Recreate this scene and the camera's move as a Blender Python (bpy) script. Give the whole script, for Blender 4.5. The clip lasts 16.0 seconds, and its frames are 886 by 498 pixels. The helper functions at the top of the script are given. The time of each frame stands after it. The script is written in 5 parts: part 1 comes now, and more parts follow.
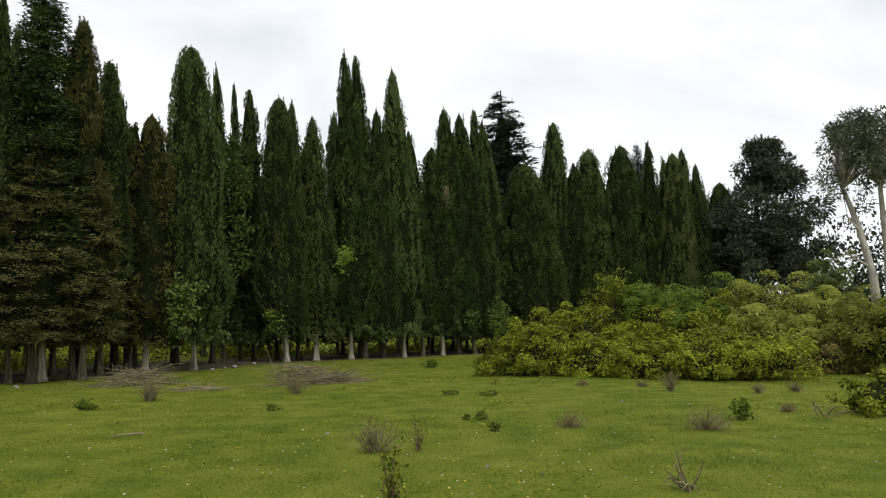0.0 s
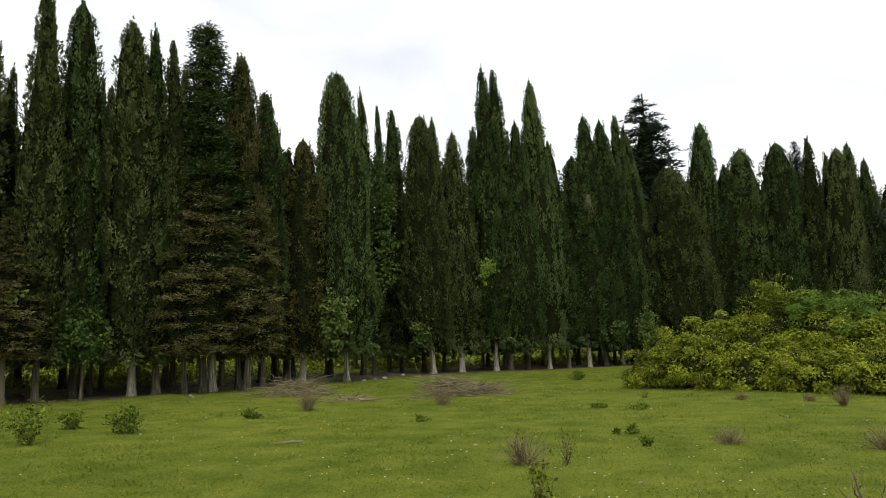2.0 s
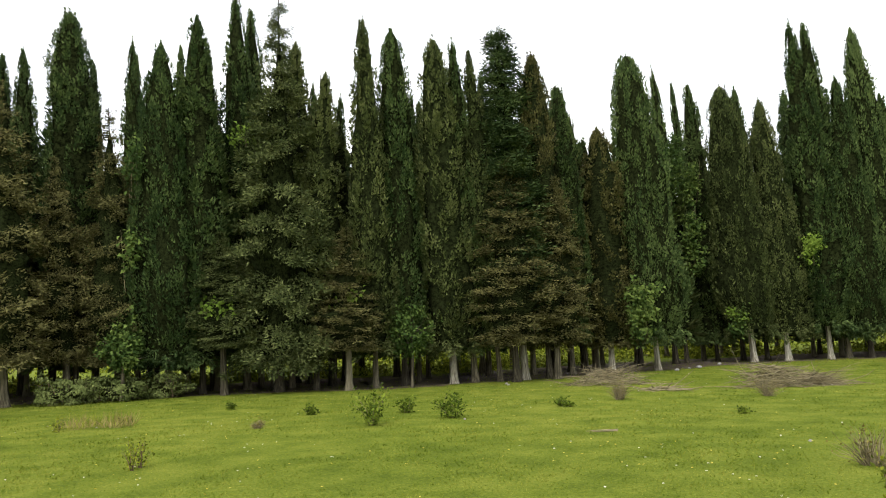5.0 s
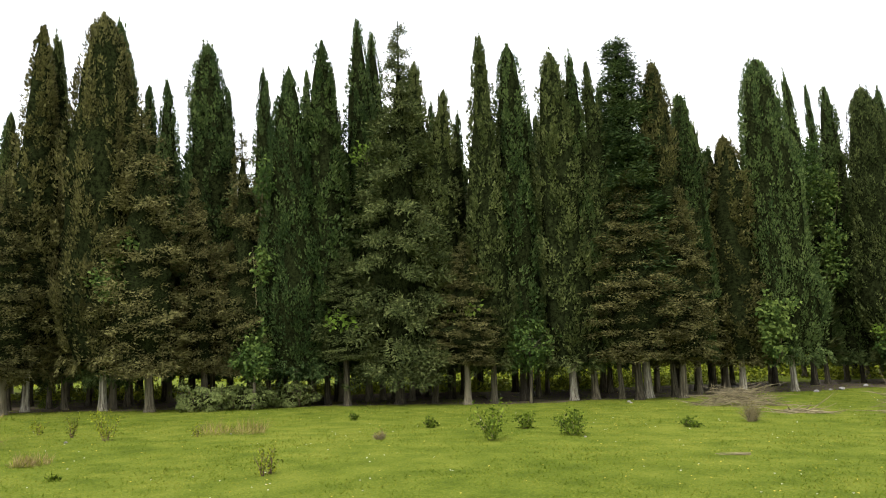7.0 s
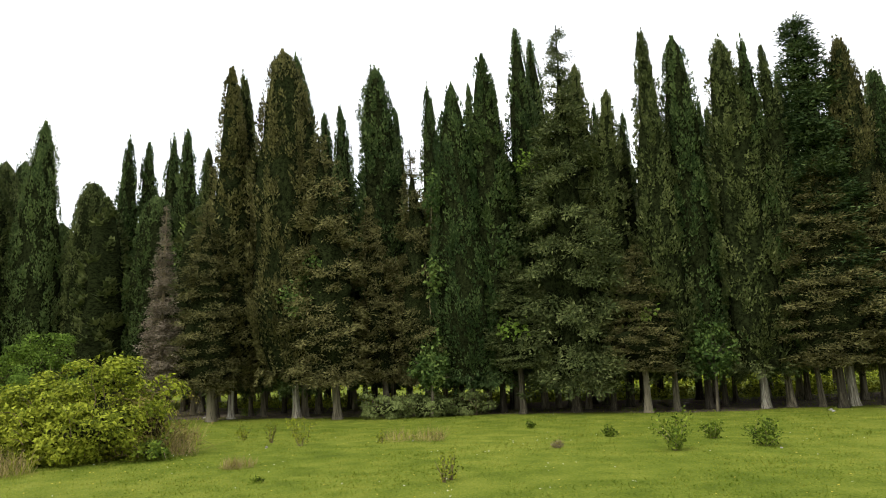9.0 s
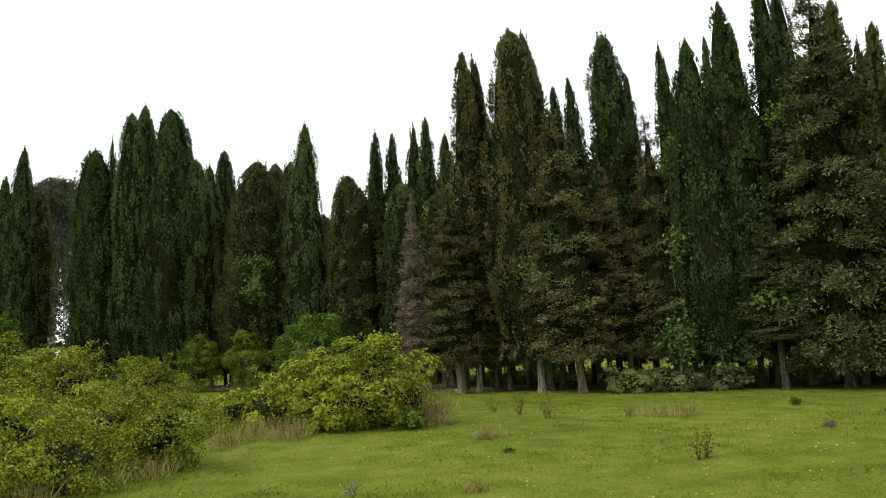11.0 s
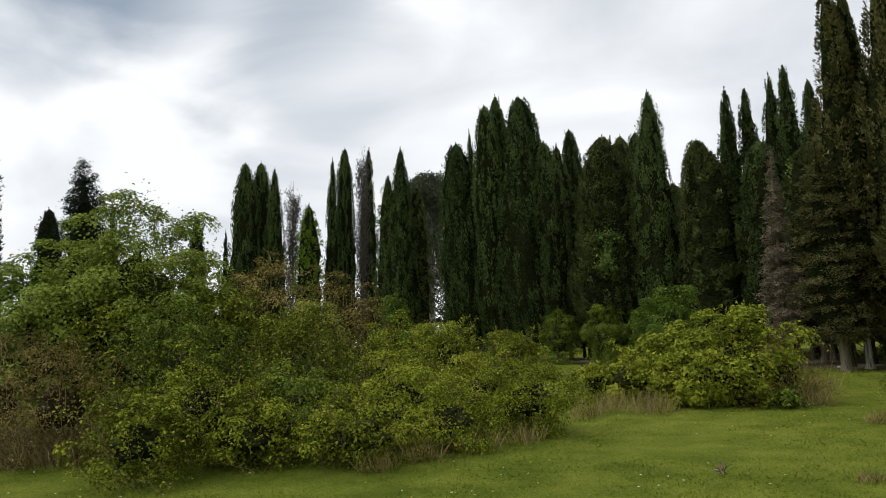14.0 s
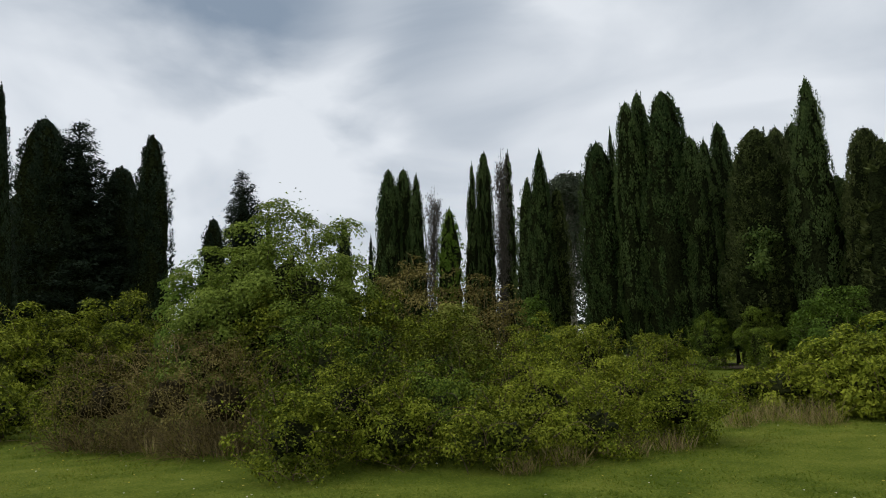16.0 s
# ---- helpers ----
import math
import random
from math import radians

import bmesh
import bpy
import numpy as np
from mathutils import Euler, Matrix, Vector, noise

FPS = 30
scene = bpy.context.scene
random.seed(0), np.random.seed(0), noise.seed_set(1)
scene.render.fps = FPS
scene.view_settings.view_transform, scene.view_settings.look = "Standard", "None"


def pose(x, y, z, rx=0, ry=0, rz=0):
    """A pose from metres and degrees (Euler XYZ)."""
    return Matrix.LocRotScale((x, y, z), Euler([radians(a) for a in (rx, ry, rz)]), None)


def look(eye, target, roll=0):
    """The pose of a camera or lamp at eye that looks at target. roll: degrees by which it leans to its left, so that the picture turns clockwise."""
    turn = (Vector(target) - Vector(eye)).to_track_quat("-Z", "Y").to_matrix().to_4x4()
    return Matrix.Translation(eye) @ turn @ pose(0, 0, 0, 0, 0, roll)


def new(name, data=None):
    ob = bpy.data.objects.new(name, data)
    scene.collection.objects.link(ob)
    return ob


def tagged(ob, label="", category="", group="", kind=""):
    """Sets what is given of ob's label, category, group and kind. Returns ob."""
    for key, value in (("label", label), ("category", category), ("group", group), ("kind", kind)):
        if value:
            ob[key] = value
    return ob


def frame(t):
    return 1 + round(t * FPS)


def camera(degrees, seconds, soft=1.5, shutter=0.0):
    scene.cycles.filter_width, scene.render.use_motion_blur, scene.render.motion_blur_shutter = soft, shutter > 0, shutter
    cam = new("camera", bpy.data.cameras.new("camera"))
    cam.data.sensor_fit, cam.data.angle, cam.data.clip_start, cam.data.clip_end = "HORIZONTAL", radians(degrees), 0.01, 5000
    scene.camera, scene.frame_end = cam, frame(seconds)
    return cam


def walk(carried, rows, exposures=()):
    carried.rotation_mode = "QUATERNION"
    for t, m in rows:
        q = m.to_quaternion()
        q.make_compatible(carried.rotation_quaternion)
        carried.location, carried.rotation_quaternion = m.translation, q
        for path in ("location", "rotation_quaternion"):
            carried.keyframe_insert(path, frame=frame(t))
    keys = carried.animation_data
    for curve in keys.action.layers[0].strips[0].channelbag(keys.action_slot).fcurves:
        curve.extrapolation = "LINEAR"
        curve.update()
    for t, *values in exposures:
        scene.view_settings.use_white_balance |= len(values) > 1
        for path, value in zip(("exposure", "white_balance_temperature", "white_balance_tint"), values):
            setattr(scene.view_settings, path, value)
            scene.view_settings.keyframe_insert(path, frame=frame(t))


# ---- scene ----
cam = camera(62.14, 16.0, soft=1.0)
EYE = (0.0, 0.0, 1.6)
# seconds, heading (degrees to the left of +y), upward tilt, lean to the left
TURNS = [
    (0.0, -0.11, 6.25, -0.80), (0.5, 3.01, 6.22, -0.91), (1.0, 5.62, 6.58, -0.90), (1.5, 8.66, 7.23, -1.34),
    (2.0, 10.98, 7.34, -1.18), (2.5, 14.62, 7.53, -1.41), (3.0, 19.70, 7.63, -1.73), (3.5, 23.43, 7.44, -1.64),
    (4.0, 26.96, 7.36, -1.74), (4.5, 31.11, 7.12, -2.08), (7.0, 43.51, 8.57, -1.29), (7.5, 47.15, 8.62, -1.52),
    (8.0, 49.98, 9.21, -1.72), (10.5, 70.16, 8.44, -2.22), (11.0, 75.28, 8.24, -2.32), (11.5, 81.02, 8.49, -2.47),
    (12.0, 86.99, 8.36, -2.45), (12.5, 92.47, 7.72, -3.09), (13.0, 97.45, 7.58, -3.16), (13.5, 101.09, 7.47, -3.09),
    (14.0, 102.38, 7.30, -2.27), (14.5, 105.28, 7.58, -1.94), (15.0, 107.63, 7.66, -1.80), (15.5, 110.97, 7.86, -1.96),
    (16.0, 113.33, 7.84, -1.64),
]


def heading(yaw, pitch):
    y, p = radians(yaw), radians(pitch)
    return Vector((-math.sin(y) * math.cos(p), math.cos(y) * math.cos(p), math.sin(p)))


PATH = [(t, look(EYE, Vector(EYE) + heading(yaw, pitch), roll)) for t, yaw, pitch, roll in TURNS]
walk(cam, PATH, [(0.0, -0.05, 6500, 10), (2.0, 0.05, 6500, 10), (3.0, 0.2, 6500, 10), (4.5, 0.7, 6500, 10), (7.5, 0.9, 6500, 10), (8.2, 0.85, 6500, 10), (10.5, 0.4, 6500, 10), (11.5, 0.33, 6500, 10), (12.5, 0.03, 6500, 10), (14.5, -0.27, 6400, 9.5), (16.0, -0.55, 6150, 9)])

# ---------------------------------------------------------------- light
world = bpy.data.worlds.new("overcast_sky")
scene.world = world
world.use_nodes = True
wt = world.node_tree
wt.nodes.clear()
w_out = wt.nodes.new("ShaderNodeOutputWorld")
w_bg = wt.nodes.new("ShaderNodeBackground")
w_sky = wt.nodes.new("ShaderNodeTexSky")
w_sky.sky_type, w_sky.sun_disc = "NISHITA", False
w_sky.sun_elevation, w_sky.sun_rotation = radians(50), radians(165)
w_co = wt.nodes.new("ShaderNodeTexCoord")
w_map = wt.nodes.new("ShaderNodeMapping")
w_map.inputs["Scale"].default_value = (1.0, 1.0, 2.3)
w_map.inputs["Location"].default_value = (0.35, 0.1, 0.2)
w_n = wt.nodes.new("ShaderNodeTexNoise")
w_n.inputs["Scale"].default_value, w_n.inputs["Detail"].default_value, w_n.inputs["Roughness"].default_value = 2.6, 6.0, 0.48
w_n.inputs["Distortion"].default_value = 0.5
w_ramp = wt.nodes.new("ShaderNodeValToRGB")
els = w_ramp.color_ramp.elements
els[0].position, els[0].color = 0.22, (3.9, 4.7, 5.7, 1)
els[1].position, els[1].color = 0.58, (12.2, 12.3, 12.4, 1)
w_mix = wt.nodes.new("ShaderNodeMixRGB")
w_mix.inputs["Fac"].default_value = 0.92
# cloud banks: heading, height, breadth (degrees), thickness (dark) or thinness (bright)
BANKS = [(134, 27, 9, -0.2), (121, 25, 8, -0.12), (114, 20, 6, -0.14), (128, 9, 5, -0.03), (143, 18, 7, 0.16), (133, 16, 6, 0.09), (124, 15.5, 5, 0.12), (100, 25, 9, -0.05), (92, 14, 9, 0.05), (-4, 15, 7, -0.03), (-25, 14, 9, -0.04), (15, 23, 12, 0.05)]
w_warp = wt.nodes.new("ShaderNodeMixRGB")
w_warp.blend_type = "LINEAR_LIGHT"
w_warp.inputs["Fac"].default_value = 0.16
w_unit = wt.nodes.new("ShaderNodeVectorMath")
w_unit.operation = "NORMALIZE"
wt.links.new(w_co.outputs["Generated"], w_warp.inputs["Color1"])
wt.links.new(w_n.outputs["Color"], w_warp.inputs["Color2"])
wt.links.new(w_warp.outputs["Color"], w_unit.inputs[0])
w_soft = wt.nodes.new("ShaderNodeMath")
w_soft.operation = "MULTIPLY_ADD"
w_soft.inputs[1].default_value, w_soft.inputs[2].default_value = 0.62, 0.21
wt.links.new(w_n.outputs["Fac"], w_soft.inputs[0])
total = w_soft.outputs[0]
for bearing, height, breadth, amount in BANKS:
    w_dot = wt.nodes.new("ShaderNodeVectorMath")
    w_dot.operation = "DOT_PRODUCT"
    w_dot.inputs[1].default_value = heading(bearing, height)
    w_step = wt.nodes.new("ShaderNodeMapRange")
    w_step.interpolation_type = "SMOOTHSTEP"
    w_step.inputs["From Min"].default_value, w_step.inputs["From Max"].default_value = math.cos(radians(breadth * 1.5)), math.cos(radians(breadth * 0.3))
    w_step.inputs["To Max"].default_value = amount
    w_add = wt.nodes.new("ShaderNodeMath")
    wt.links.new(w_unit.outputs["Vector"], w_dot.inputs[0])
    wt.links.new(w_dot.outputs["Value"], w_step.inputs["Value"])
    wt.links.new(total, w_add.inputs[0])
    wt.links.new(w_step.outputs["Result"], w_add.inputs[1])
    total = w_add.outputs[0]
for a, b in ((w_co.outputs["Generated"], w_map.inputs["Vector"]), (w_map.outputs["Vector"], w_n.inputs["Vector"]), (total, w_ramp.inputs["Fac"]),
             (w_sky.outputs["Color"], w_mix.inputs["Color1"]), (w_ramp.outputs["Color"], w_mix.inputs["Color2"]), (w_mix.outputs["Color"], w_bg.inputs["Color"]),
             (w_bg.outputs["Background"], w_out.inputs["Surface"])):
    wt.links.new(a, b)
w_bg.inputs["Strength"].default_value = 0.1

sun = new("sun", bpy.data.lights.new("sun", "SUN"))
sun.data.energy, sun.data.angle, sun.data.color = 1.45, radians(25), (1.0, 0.97, 0.92)
sun.matrix_world = look((0, 0, 60), Vector((0, 0, 60)) - heading(-165, 50) * 10)


# ---------------------------------------------------------------- materials
def material(name, stops, scale=3.0, fine=0.0, fine_scale=15.0, stretch=1.0, rough=0.75, bump=0.0, bump_scale=60.0, island=0.0, per_object=0.0, detail=5.0, spec=0.3, coarse=0.0, through_light=0.0):
    """Colour from noise at a fine and a coarse scale, varied by island and by object."""
    m = bpy.data.materials.new(name)
    m.use_nodes = True
    nt = m.node_tree
    bsdf = nt.nodes["Principled BSDF"]
    co = nt.nodes.new("ShaderNodeTexCoord")
    n1 = nt.nodes.new("ShaderNodeTexNoise")
    n1.inputs["Scale"].default_value, n1.inputs["Detail"].default_value = scale, detail
    place = co.outputs["Object"]
    if stretch != 1.0:
        mp = nt.nodes.new("ShaderNodeMapping")
        mp.inputs["Scale"].default_value = (1.0, 1.0, stretch)
        nt.links.new(place, mp.inputs["Vector"])
        place = mp.outputs["Vector"]
    nt.links.new(place, n1.inputs["Vector"])
    value = n1.outputs["Fac"]

    def add(src, amount, centre=0.5):
        nonlocal value
        a = nt.nodes.new("ShaderNodeMath")
        a.operation = "MULTIPLY_ADD"
        nt.links.new(src, a.inputs[0])
        a.inputs[1].default_value, a.inputs[2].default_value = amount, -amount * centre
        s = nt.nodes.new("ShaderNodeMath")
        s.operation = "ADD"
        nt.links.new(value, s.inputs[0])
        nt.links.new(a.outputs[0], s.inputs[1])
        value = s.outputs[0]

    if fine:
        n4 = nt.nodes.new("ShaderNodeTexNoise")
        n4.inputs["Scale"].default_value, n4.inputs["Detail"].default_value, n4.inputs["Roughness"].default_value = fine_scale, 5.0, 0.65
        nt.links.new(place, n4.inputs["Vector"])
        add(n4.outputs["Fac"], fine)
    if coarse:
        n2 = nt.nodes.new("ShaderNodeTexNoise")
        n2.inputs["Scale"].default_value, n2.inputs["Detail"].default_value = scale * 0.13, 3.0
        nt.links.new(co.outputs["Object"], n2.inputs["Vector"])
        add(n2.outputs["Fac"], coarse)
    if island:
        g = nt.nodes.new("ShaderNodeNewGeometry")
        add(g.outputs["Random Per Island"], island)
    if per_object:
        oi = nt.nodes.new("ShaderNodeObjectInfo")
        add(oi.outputs["Random"], per_object)
    ramp = nt.nodes.new("ShaderNodeValToRGB")
    e = ramp.color_ramp.elements
    for i, (p, c) in enumerate(stops):
        x = e[i] if i < 2 else e.new(p)
        x.position, x.color = p, (*c, 1)
    nt.links.new(value, ramp.inputs["Fac"])
    nt.links.new(ramp.outputs["Color"], bsdf.inputs["Base Color"])
    bsdf.inputs["Roughness"].default_value = rough
    bsdf.inputs["Specular IOR Level"].default_value = spec
    if bump:
        n3 = nt.nodes.new("ShaderNodeTexNoise")
        n3.inputs["Scale"].default_value, n3.inputs["Detail"].default_value = bump_scale, 6.0
        nt.links.new(place, n3.inputs["Vector"])
        b = nt.nodes.new("ShaderNodeBump")
        b.inputs["Strength"].default_value, b.inputs["Distance"].default_value = bump, 0.05
        nt.links.new(n3.outputs["Fac"], b.inputs["Height"])
        nt.links.new(b.outputs["Normal"], bsdf.inputs["Normal"])
    if through_light:
        tr = nt.nodes.new("ShaderNodeBsdfTranslucent")
        nt.links.new(ramp.outputs["Color"], tr.inputs["Color"])
        mx = nt.nodes.new("ShaderNodeMixShader")
        mx.inputs["Fac"].default_value = through_light
        nt.links.new(bsdf.outputs["BSDF"], mx.inputs[1])
        nt.links.new(tr.outputs["BSDF"], mx.inputs[2])
        nt.links.new(mx.outputs["Shader"], nt.nodes["Material Output"].inputs["Surface"])
    return m


def foliage(name, dark, mid, light, island=0.45, per_object=0.25, through_light=0.12, scale=0.9, fine=0.5, fine_scale=13.0):
    return material(name, [(0.25, dark), (0.75, light), (0.5, mid)], scale=scale, fine=fine, fine_scale=fine_scale, rough=0.62, island=island, per_object=per_object, spec=0.04, through_light=through_light)


# near-black crown cores; the shade between the sprays is put into this colour
INNER_SHADE = material("inner_shade", [(0.35, (0.004, 0.005, 0.002)), (0.65, (0.022, 0.028, 0.010))], scale=9.0, fine=0.8, fine_scale=22.0, rough=1.0, spec=0.0)
GREEN = foliage("cypress_green", (0.027, 0.049, 0.016), (0.063, 0.096, 0.030), (0.133, 0.176, 0.057), island=0.5)
OLIVE = foliage("cypress_olive", (0.037, 0.050, 0.016), (0.087, 0.106, 0.034), (0.166, 0.184, 0.066), island=0.5)
RUSSET = foliage("cypress_russet", (0.048, 0.047, 0.016), (0.110, 0.105, 0.036), (0.200, 0.182, 0.070), island=0.5)
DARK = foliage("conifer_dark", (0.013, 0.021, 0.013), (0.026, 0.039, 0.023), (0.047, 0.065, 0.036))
GREY = foliage("dead_needles", (0.140, 0.114, 0.080), (0.260, 0.215, 0.155), (0.390, 0.330, 0.245))
FRESH = foliage("fresh_leaf", (0.072, 0.118, 0.016), (0.130, 0.205, 0.028), (0.215, 0.300, 0.048), island=0.4, through_light=0.25)
GLOSSY = foliage("glossy_leaf", (0.044, 0.072, 0.010), (0.112, 0.160, 0.018), (0.225, 0.285, 0.036), island=0.6, through_light=0.15)
IVY_LEAF = foliage("ivy_leaf", (0.030, 0.056, 0.013), (0.070, 0.112, 0.025), (0.145, 0.195, 0.045), island=0.5, through_light=0.15)
LIME_LEAF = foliage("bright_bramble_leaf", (0.086, 0.112, 0.010), (0.212, 0.250, 0.021), (0.365, 0.400, 0.042), island=0.65, through_light=0.3)
BRAMBLE = foliage("bramble_leaf", (0.070, 0.090, 0.009), (0.180, 0.212, 0.018), (0.330, 0.358, 0.036), island=0.7, through_light=0.2)
DRY_LEAF = foliage("dry_bramble_leaf", (0.112, 0.090, 0.024), (0.205, 0.168, 0.046), (0.310, 0.255, 0.080), island=0.5)
OLIVE_LEAF = foliage("yellowish_leaf", (0.140, 0.160, 0.026), (0.250, 0.272, 0.048), (0.365, 0.385, 0.084), island=0.4, through_light=0.3)
SAGE_LEAF = foliage("sage_leaf", (0.055, 0.073, 0.022), (0.115, 0.142, 0.042), (0.190, 0.220, 0.075), island=0.5, through_light=0.15)
SAPLING_LEAF = foliage("sapling_leaf", (0.106, 0.149, 0.021), (0.205, 0.265, 0.038), (0.310, 0.380, 0.068), island=0.7, through_light=0.3)
PINE = foliage("pine_needles", (0.032, 0.044, 0.027), (0.070, 0.090, 0.054), (0.135, 0.160, 0.098))
EUCALYPT = foliage("eucalypt_leaf", (0.045, 0.056, 0.034), (0.088, 0.104, 0.064), (0.150, 0.170, 0.110))
BARK = material("pale_bark", [(0.3, (0.028, 0.023, 0.014)), (0.7, (0.19, 0.165, 0.108)), (0.5, (0.080, 0.068, 0.043))], scale=7.0, stretch=0.12, rough=0.95, bump=0.9, bump_scale=16.0, fine=0.7, fine_scale=20.0, per_object=0.45)
PALE_LIMB = material("pale_smooth_bark", [(0.3, (0.16, 0.14, 0.115)), (0.7, (0.46, 0.42, 0.36))], scale=3.0, stretch=0.3, rough=0.85, bump=0.3, bump_scale=16.0, fine=0.5)
WHITE_BARK = material("whitewashed_bark", [(0.3, (0.12, 0.10, 0.075)), (0.7, (0.60, 0.56, 0.45)), (0.5, (0.33, 0.300, 0.225))], scale=7.0, stretch=0.12, rough=0.95, bump=0.9, bump_scale=16.0, fine=0.7, fine_scale=20.0, per_object=0.2)
TWIG = material("twig_bark", [(0.3, (0.098, 0.080, 0.042)), (0.7, (0.31, 0.258, 0.145))], scale=4.0, rough=0.9, island=0.5)
DRY_CANE = material("dry_brown_cane", [(0.3, (0.090, 0.066, 0.024)), (0.7, (0.27, 0.205, 0.080))], scale=4.0, rough=0.9, island=0.6)
DARK_TWIG = material("dark_twig_bark", [(0.3, (0.045, 0.038, 0.030)), (0.7, (0.13, 0.112, 0.09))], scale=4.0, rough=0.9, island=0.5)
RED_TWIG = material("bramble_cane", [(0.3, (0.07, 0.045, 0.032)), (0.7, (0.20, 0.13, 0.085))], scale=4.0, rough=0.8, island=0.6)
STONE = material("pale_stone", [(0.3, (0.186, 0.180, 0.161)), (0.7, (0.360, 0.347, 0.322))], scale=8.0, rough=0.9, bump=0.4)
EARTH = material("leaf_litter", [(0.3, (0.045, 0.032, 0.02)), (0.7, (0.15, 0.11, 0.07)), (0.5, (0.085, 0.065, 0.04))], scale=2.2, rough=0.95, bump=0.8, bump_scale=30.0, coarse=0.5)
TURF = material("meadow_turf", [(0.25, (0.085, 0.120, 0.013)), (0.78, (0.204, 0.228, 0.034)), (0.5, (0.142, 0.176, 0.021))], scale=1.3, fine=1.2, fine_scale=24.0, rough=0.9, bump=0.9, bump_scale=45.0, detail=8.0, coarse=0.6, spec=0.04)
BLADE = material("grass_blade", [(0.22, (0.105, 0.152, 0.014)), (0.8, (0.280, 0.298, 0.052)), (0.5, (0.182, 0.222, 0.026))], scale=1.3, rough=0.7, island=0.5, through_light=0.5, coarse=0.6, spec=0.04)
STRAW = material("dry_grass", [(0.3, (0.17, 0.125, 0.045)), (0.7, (0.38, 0.295, 0.125))], scale=2.0, rough=0.85, island=0.6)
PETAL = material("petal_white", [(0.3, (0.75, 0.74, 0.66)), (0.7, (0.82, 0.80, 0.70))], scale=4.0, rough=0.6)
PETAL_YELLOW = material("petal_yellow", [(0.3, (0.70, 0.52, 0.06)), (0.7, (0.80, 0.66, 0.16))], scale=4.0, rough=0.6)


# ---------------------------------------------------------------- mesh builders
def quads_mesh(name, verts, mats, index=None, faces=None):
    """A mesh from an array of corners, four to a face, or with the faces given."""
    verts = np.asarray(verts, dtype=np.float32).reshape(-1, 3)
    if faces is None:
        faces = np.arange(len(verts), dtype=np.int32).reshape(-1, 4)
    me = bpy.data.meshes.new(name)
    n = len(faces)
    me.vertices.add(len(verts))
    me.vertices.foreach_set("co", verts.ravel())
    me.loops.add(n * 4)
    me.loops.foreach_set("vertex_index", np.ascontiguousarray(faces, dtype=np.int32).ravel())
    me.polygons.add(n)
    me.polygons.foreach_set("loop_start", np.arange(0, n * 4, 4, dtype=np.int32))
    for m in mats:
        me.materials.append(m)
    if index is not None:
        me.polygons.foreach_set("material_index", np.asarray(index, dtype=np.int32))
    me.update(calc_edges=True)
    return me


def poly_mesh(name, parts, mats):
    """A mesh from parts (corners, faces or None, material): faces of three or of four corners."""
    me = bpy.data.meshes.new(name)
    V, loops, starts, index, base, at = [], [], [], [], 0, 0
    for v, f, m in parts:
        v = np.asarray(v, dtype=np.float32)
        k = v.shape[1] if f is None else np.asarray(f).shape[1]
        if f is None:
            f = np.arange(v.shape[0] * k).reshape(-1, k)
        v = v.reshape(-1, 3)
        f = np.asarray(f, dtype=np.int32) + base
        V.append(v)
        loops.append(f.ravel())
        starts.append(at + np.arange(len(f), dtype=np.int32) * k)
        index.append(np.full(len(f), m, dtype=np.int32))
        base += len(v)
        at += f.size
    V, loops, starts, index = np.concatenate(V), np.concatenate(loops), np.concatenate(starts), np.concatenate(index)
    me.vertices.add(len(V))
    me.vertices.foreach_set("co", V.ravel())
    me.loops.add(len(loops))
    me.loops.foreach_set("vertex_index", loops)
    me.polygons.add(len(starts))
    me.polygons.foreach_set("loop_start", starts)
    for m in mats:
        me.materials.append(m)
    me.polygons.foreach_set("material_index", index)
    me.update(calc_edges=True)
    return me


def sprigs(rng, at, way, length, width, face=None):
    """One small pointed spray per row: three corners (n, 3, 3). face: the side that it turns its flat to."""
    n = len(at)
    way = unit(way)
    side = unit(np.cross(way, rng.normal(size=(n, 3)) if face is None else face + rng.normal(0, 0.45, (n, 3))))
    L = np.broadcast_to(np.asarray(length, dtype=float), (n,))[:, None]
    W = np.broadcast_to(np.asarray(width, dtype=float), (n,))[:, None]
    return np.stack([at + side * W * 0.5, at - side * W * 0.5, at + way * L], axis=1)


def unit(v):
    return v / (np.linalg.norm(v, axis=-1, keepdims=True) + 1e-9)


def leaves(rng, at, way, length, width, curl=0.25, face=None):
    """One folded leaf or spray per row: corners (n, 4, 3). face: the side that it turns its flat to."""
    n = len(at)
    way = unit(way)
    side = unit(np.cross(way, rng.normal(size=(n, 3)) if face is None else face + rng.normal(0, 0.4, (n, 3))))
    up = np.cross(side, way)
    L = np.broadcast_to(np.asarray(length, dtype=float), (n,))[:, None]
    W = np.broadcast_to(np.asarray(width, dtype=float), (n,))[:, None]
    mid = at + way * L * 0.45
    return np.stack([at, mid + side * W * 0.5 + up * W * curl, at + way * L - up * L * curl * 0.4, mid - side * W * 0.5 + up * W * curl], axis=1)


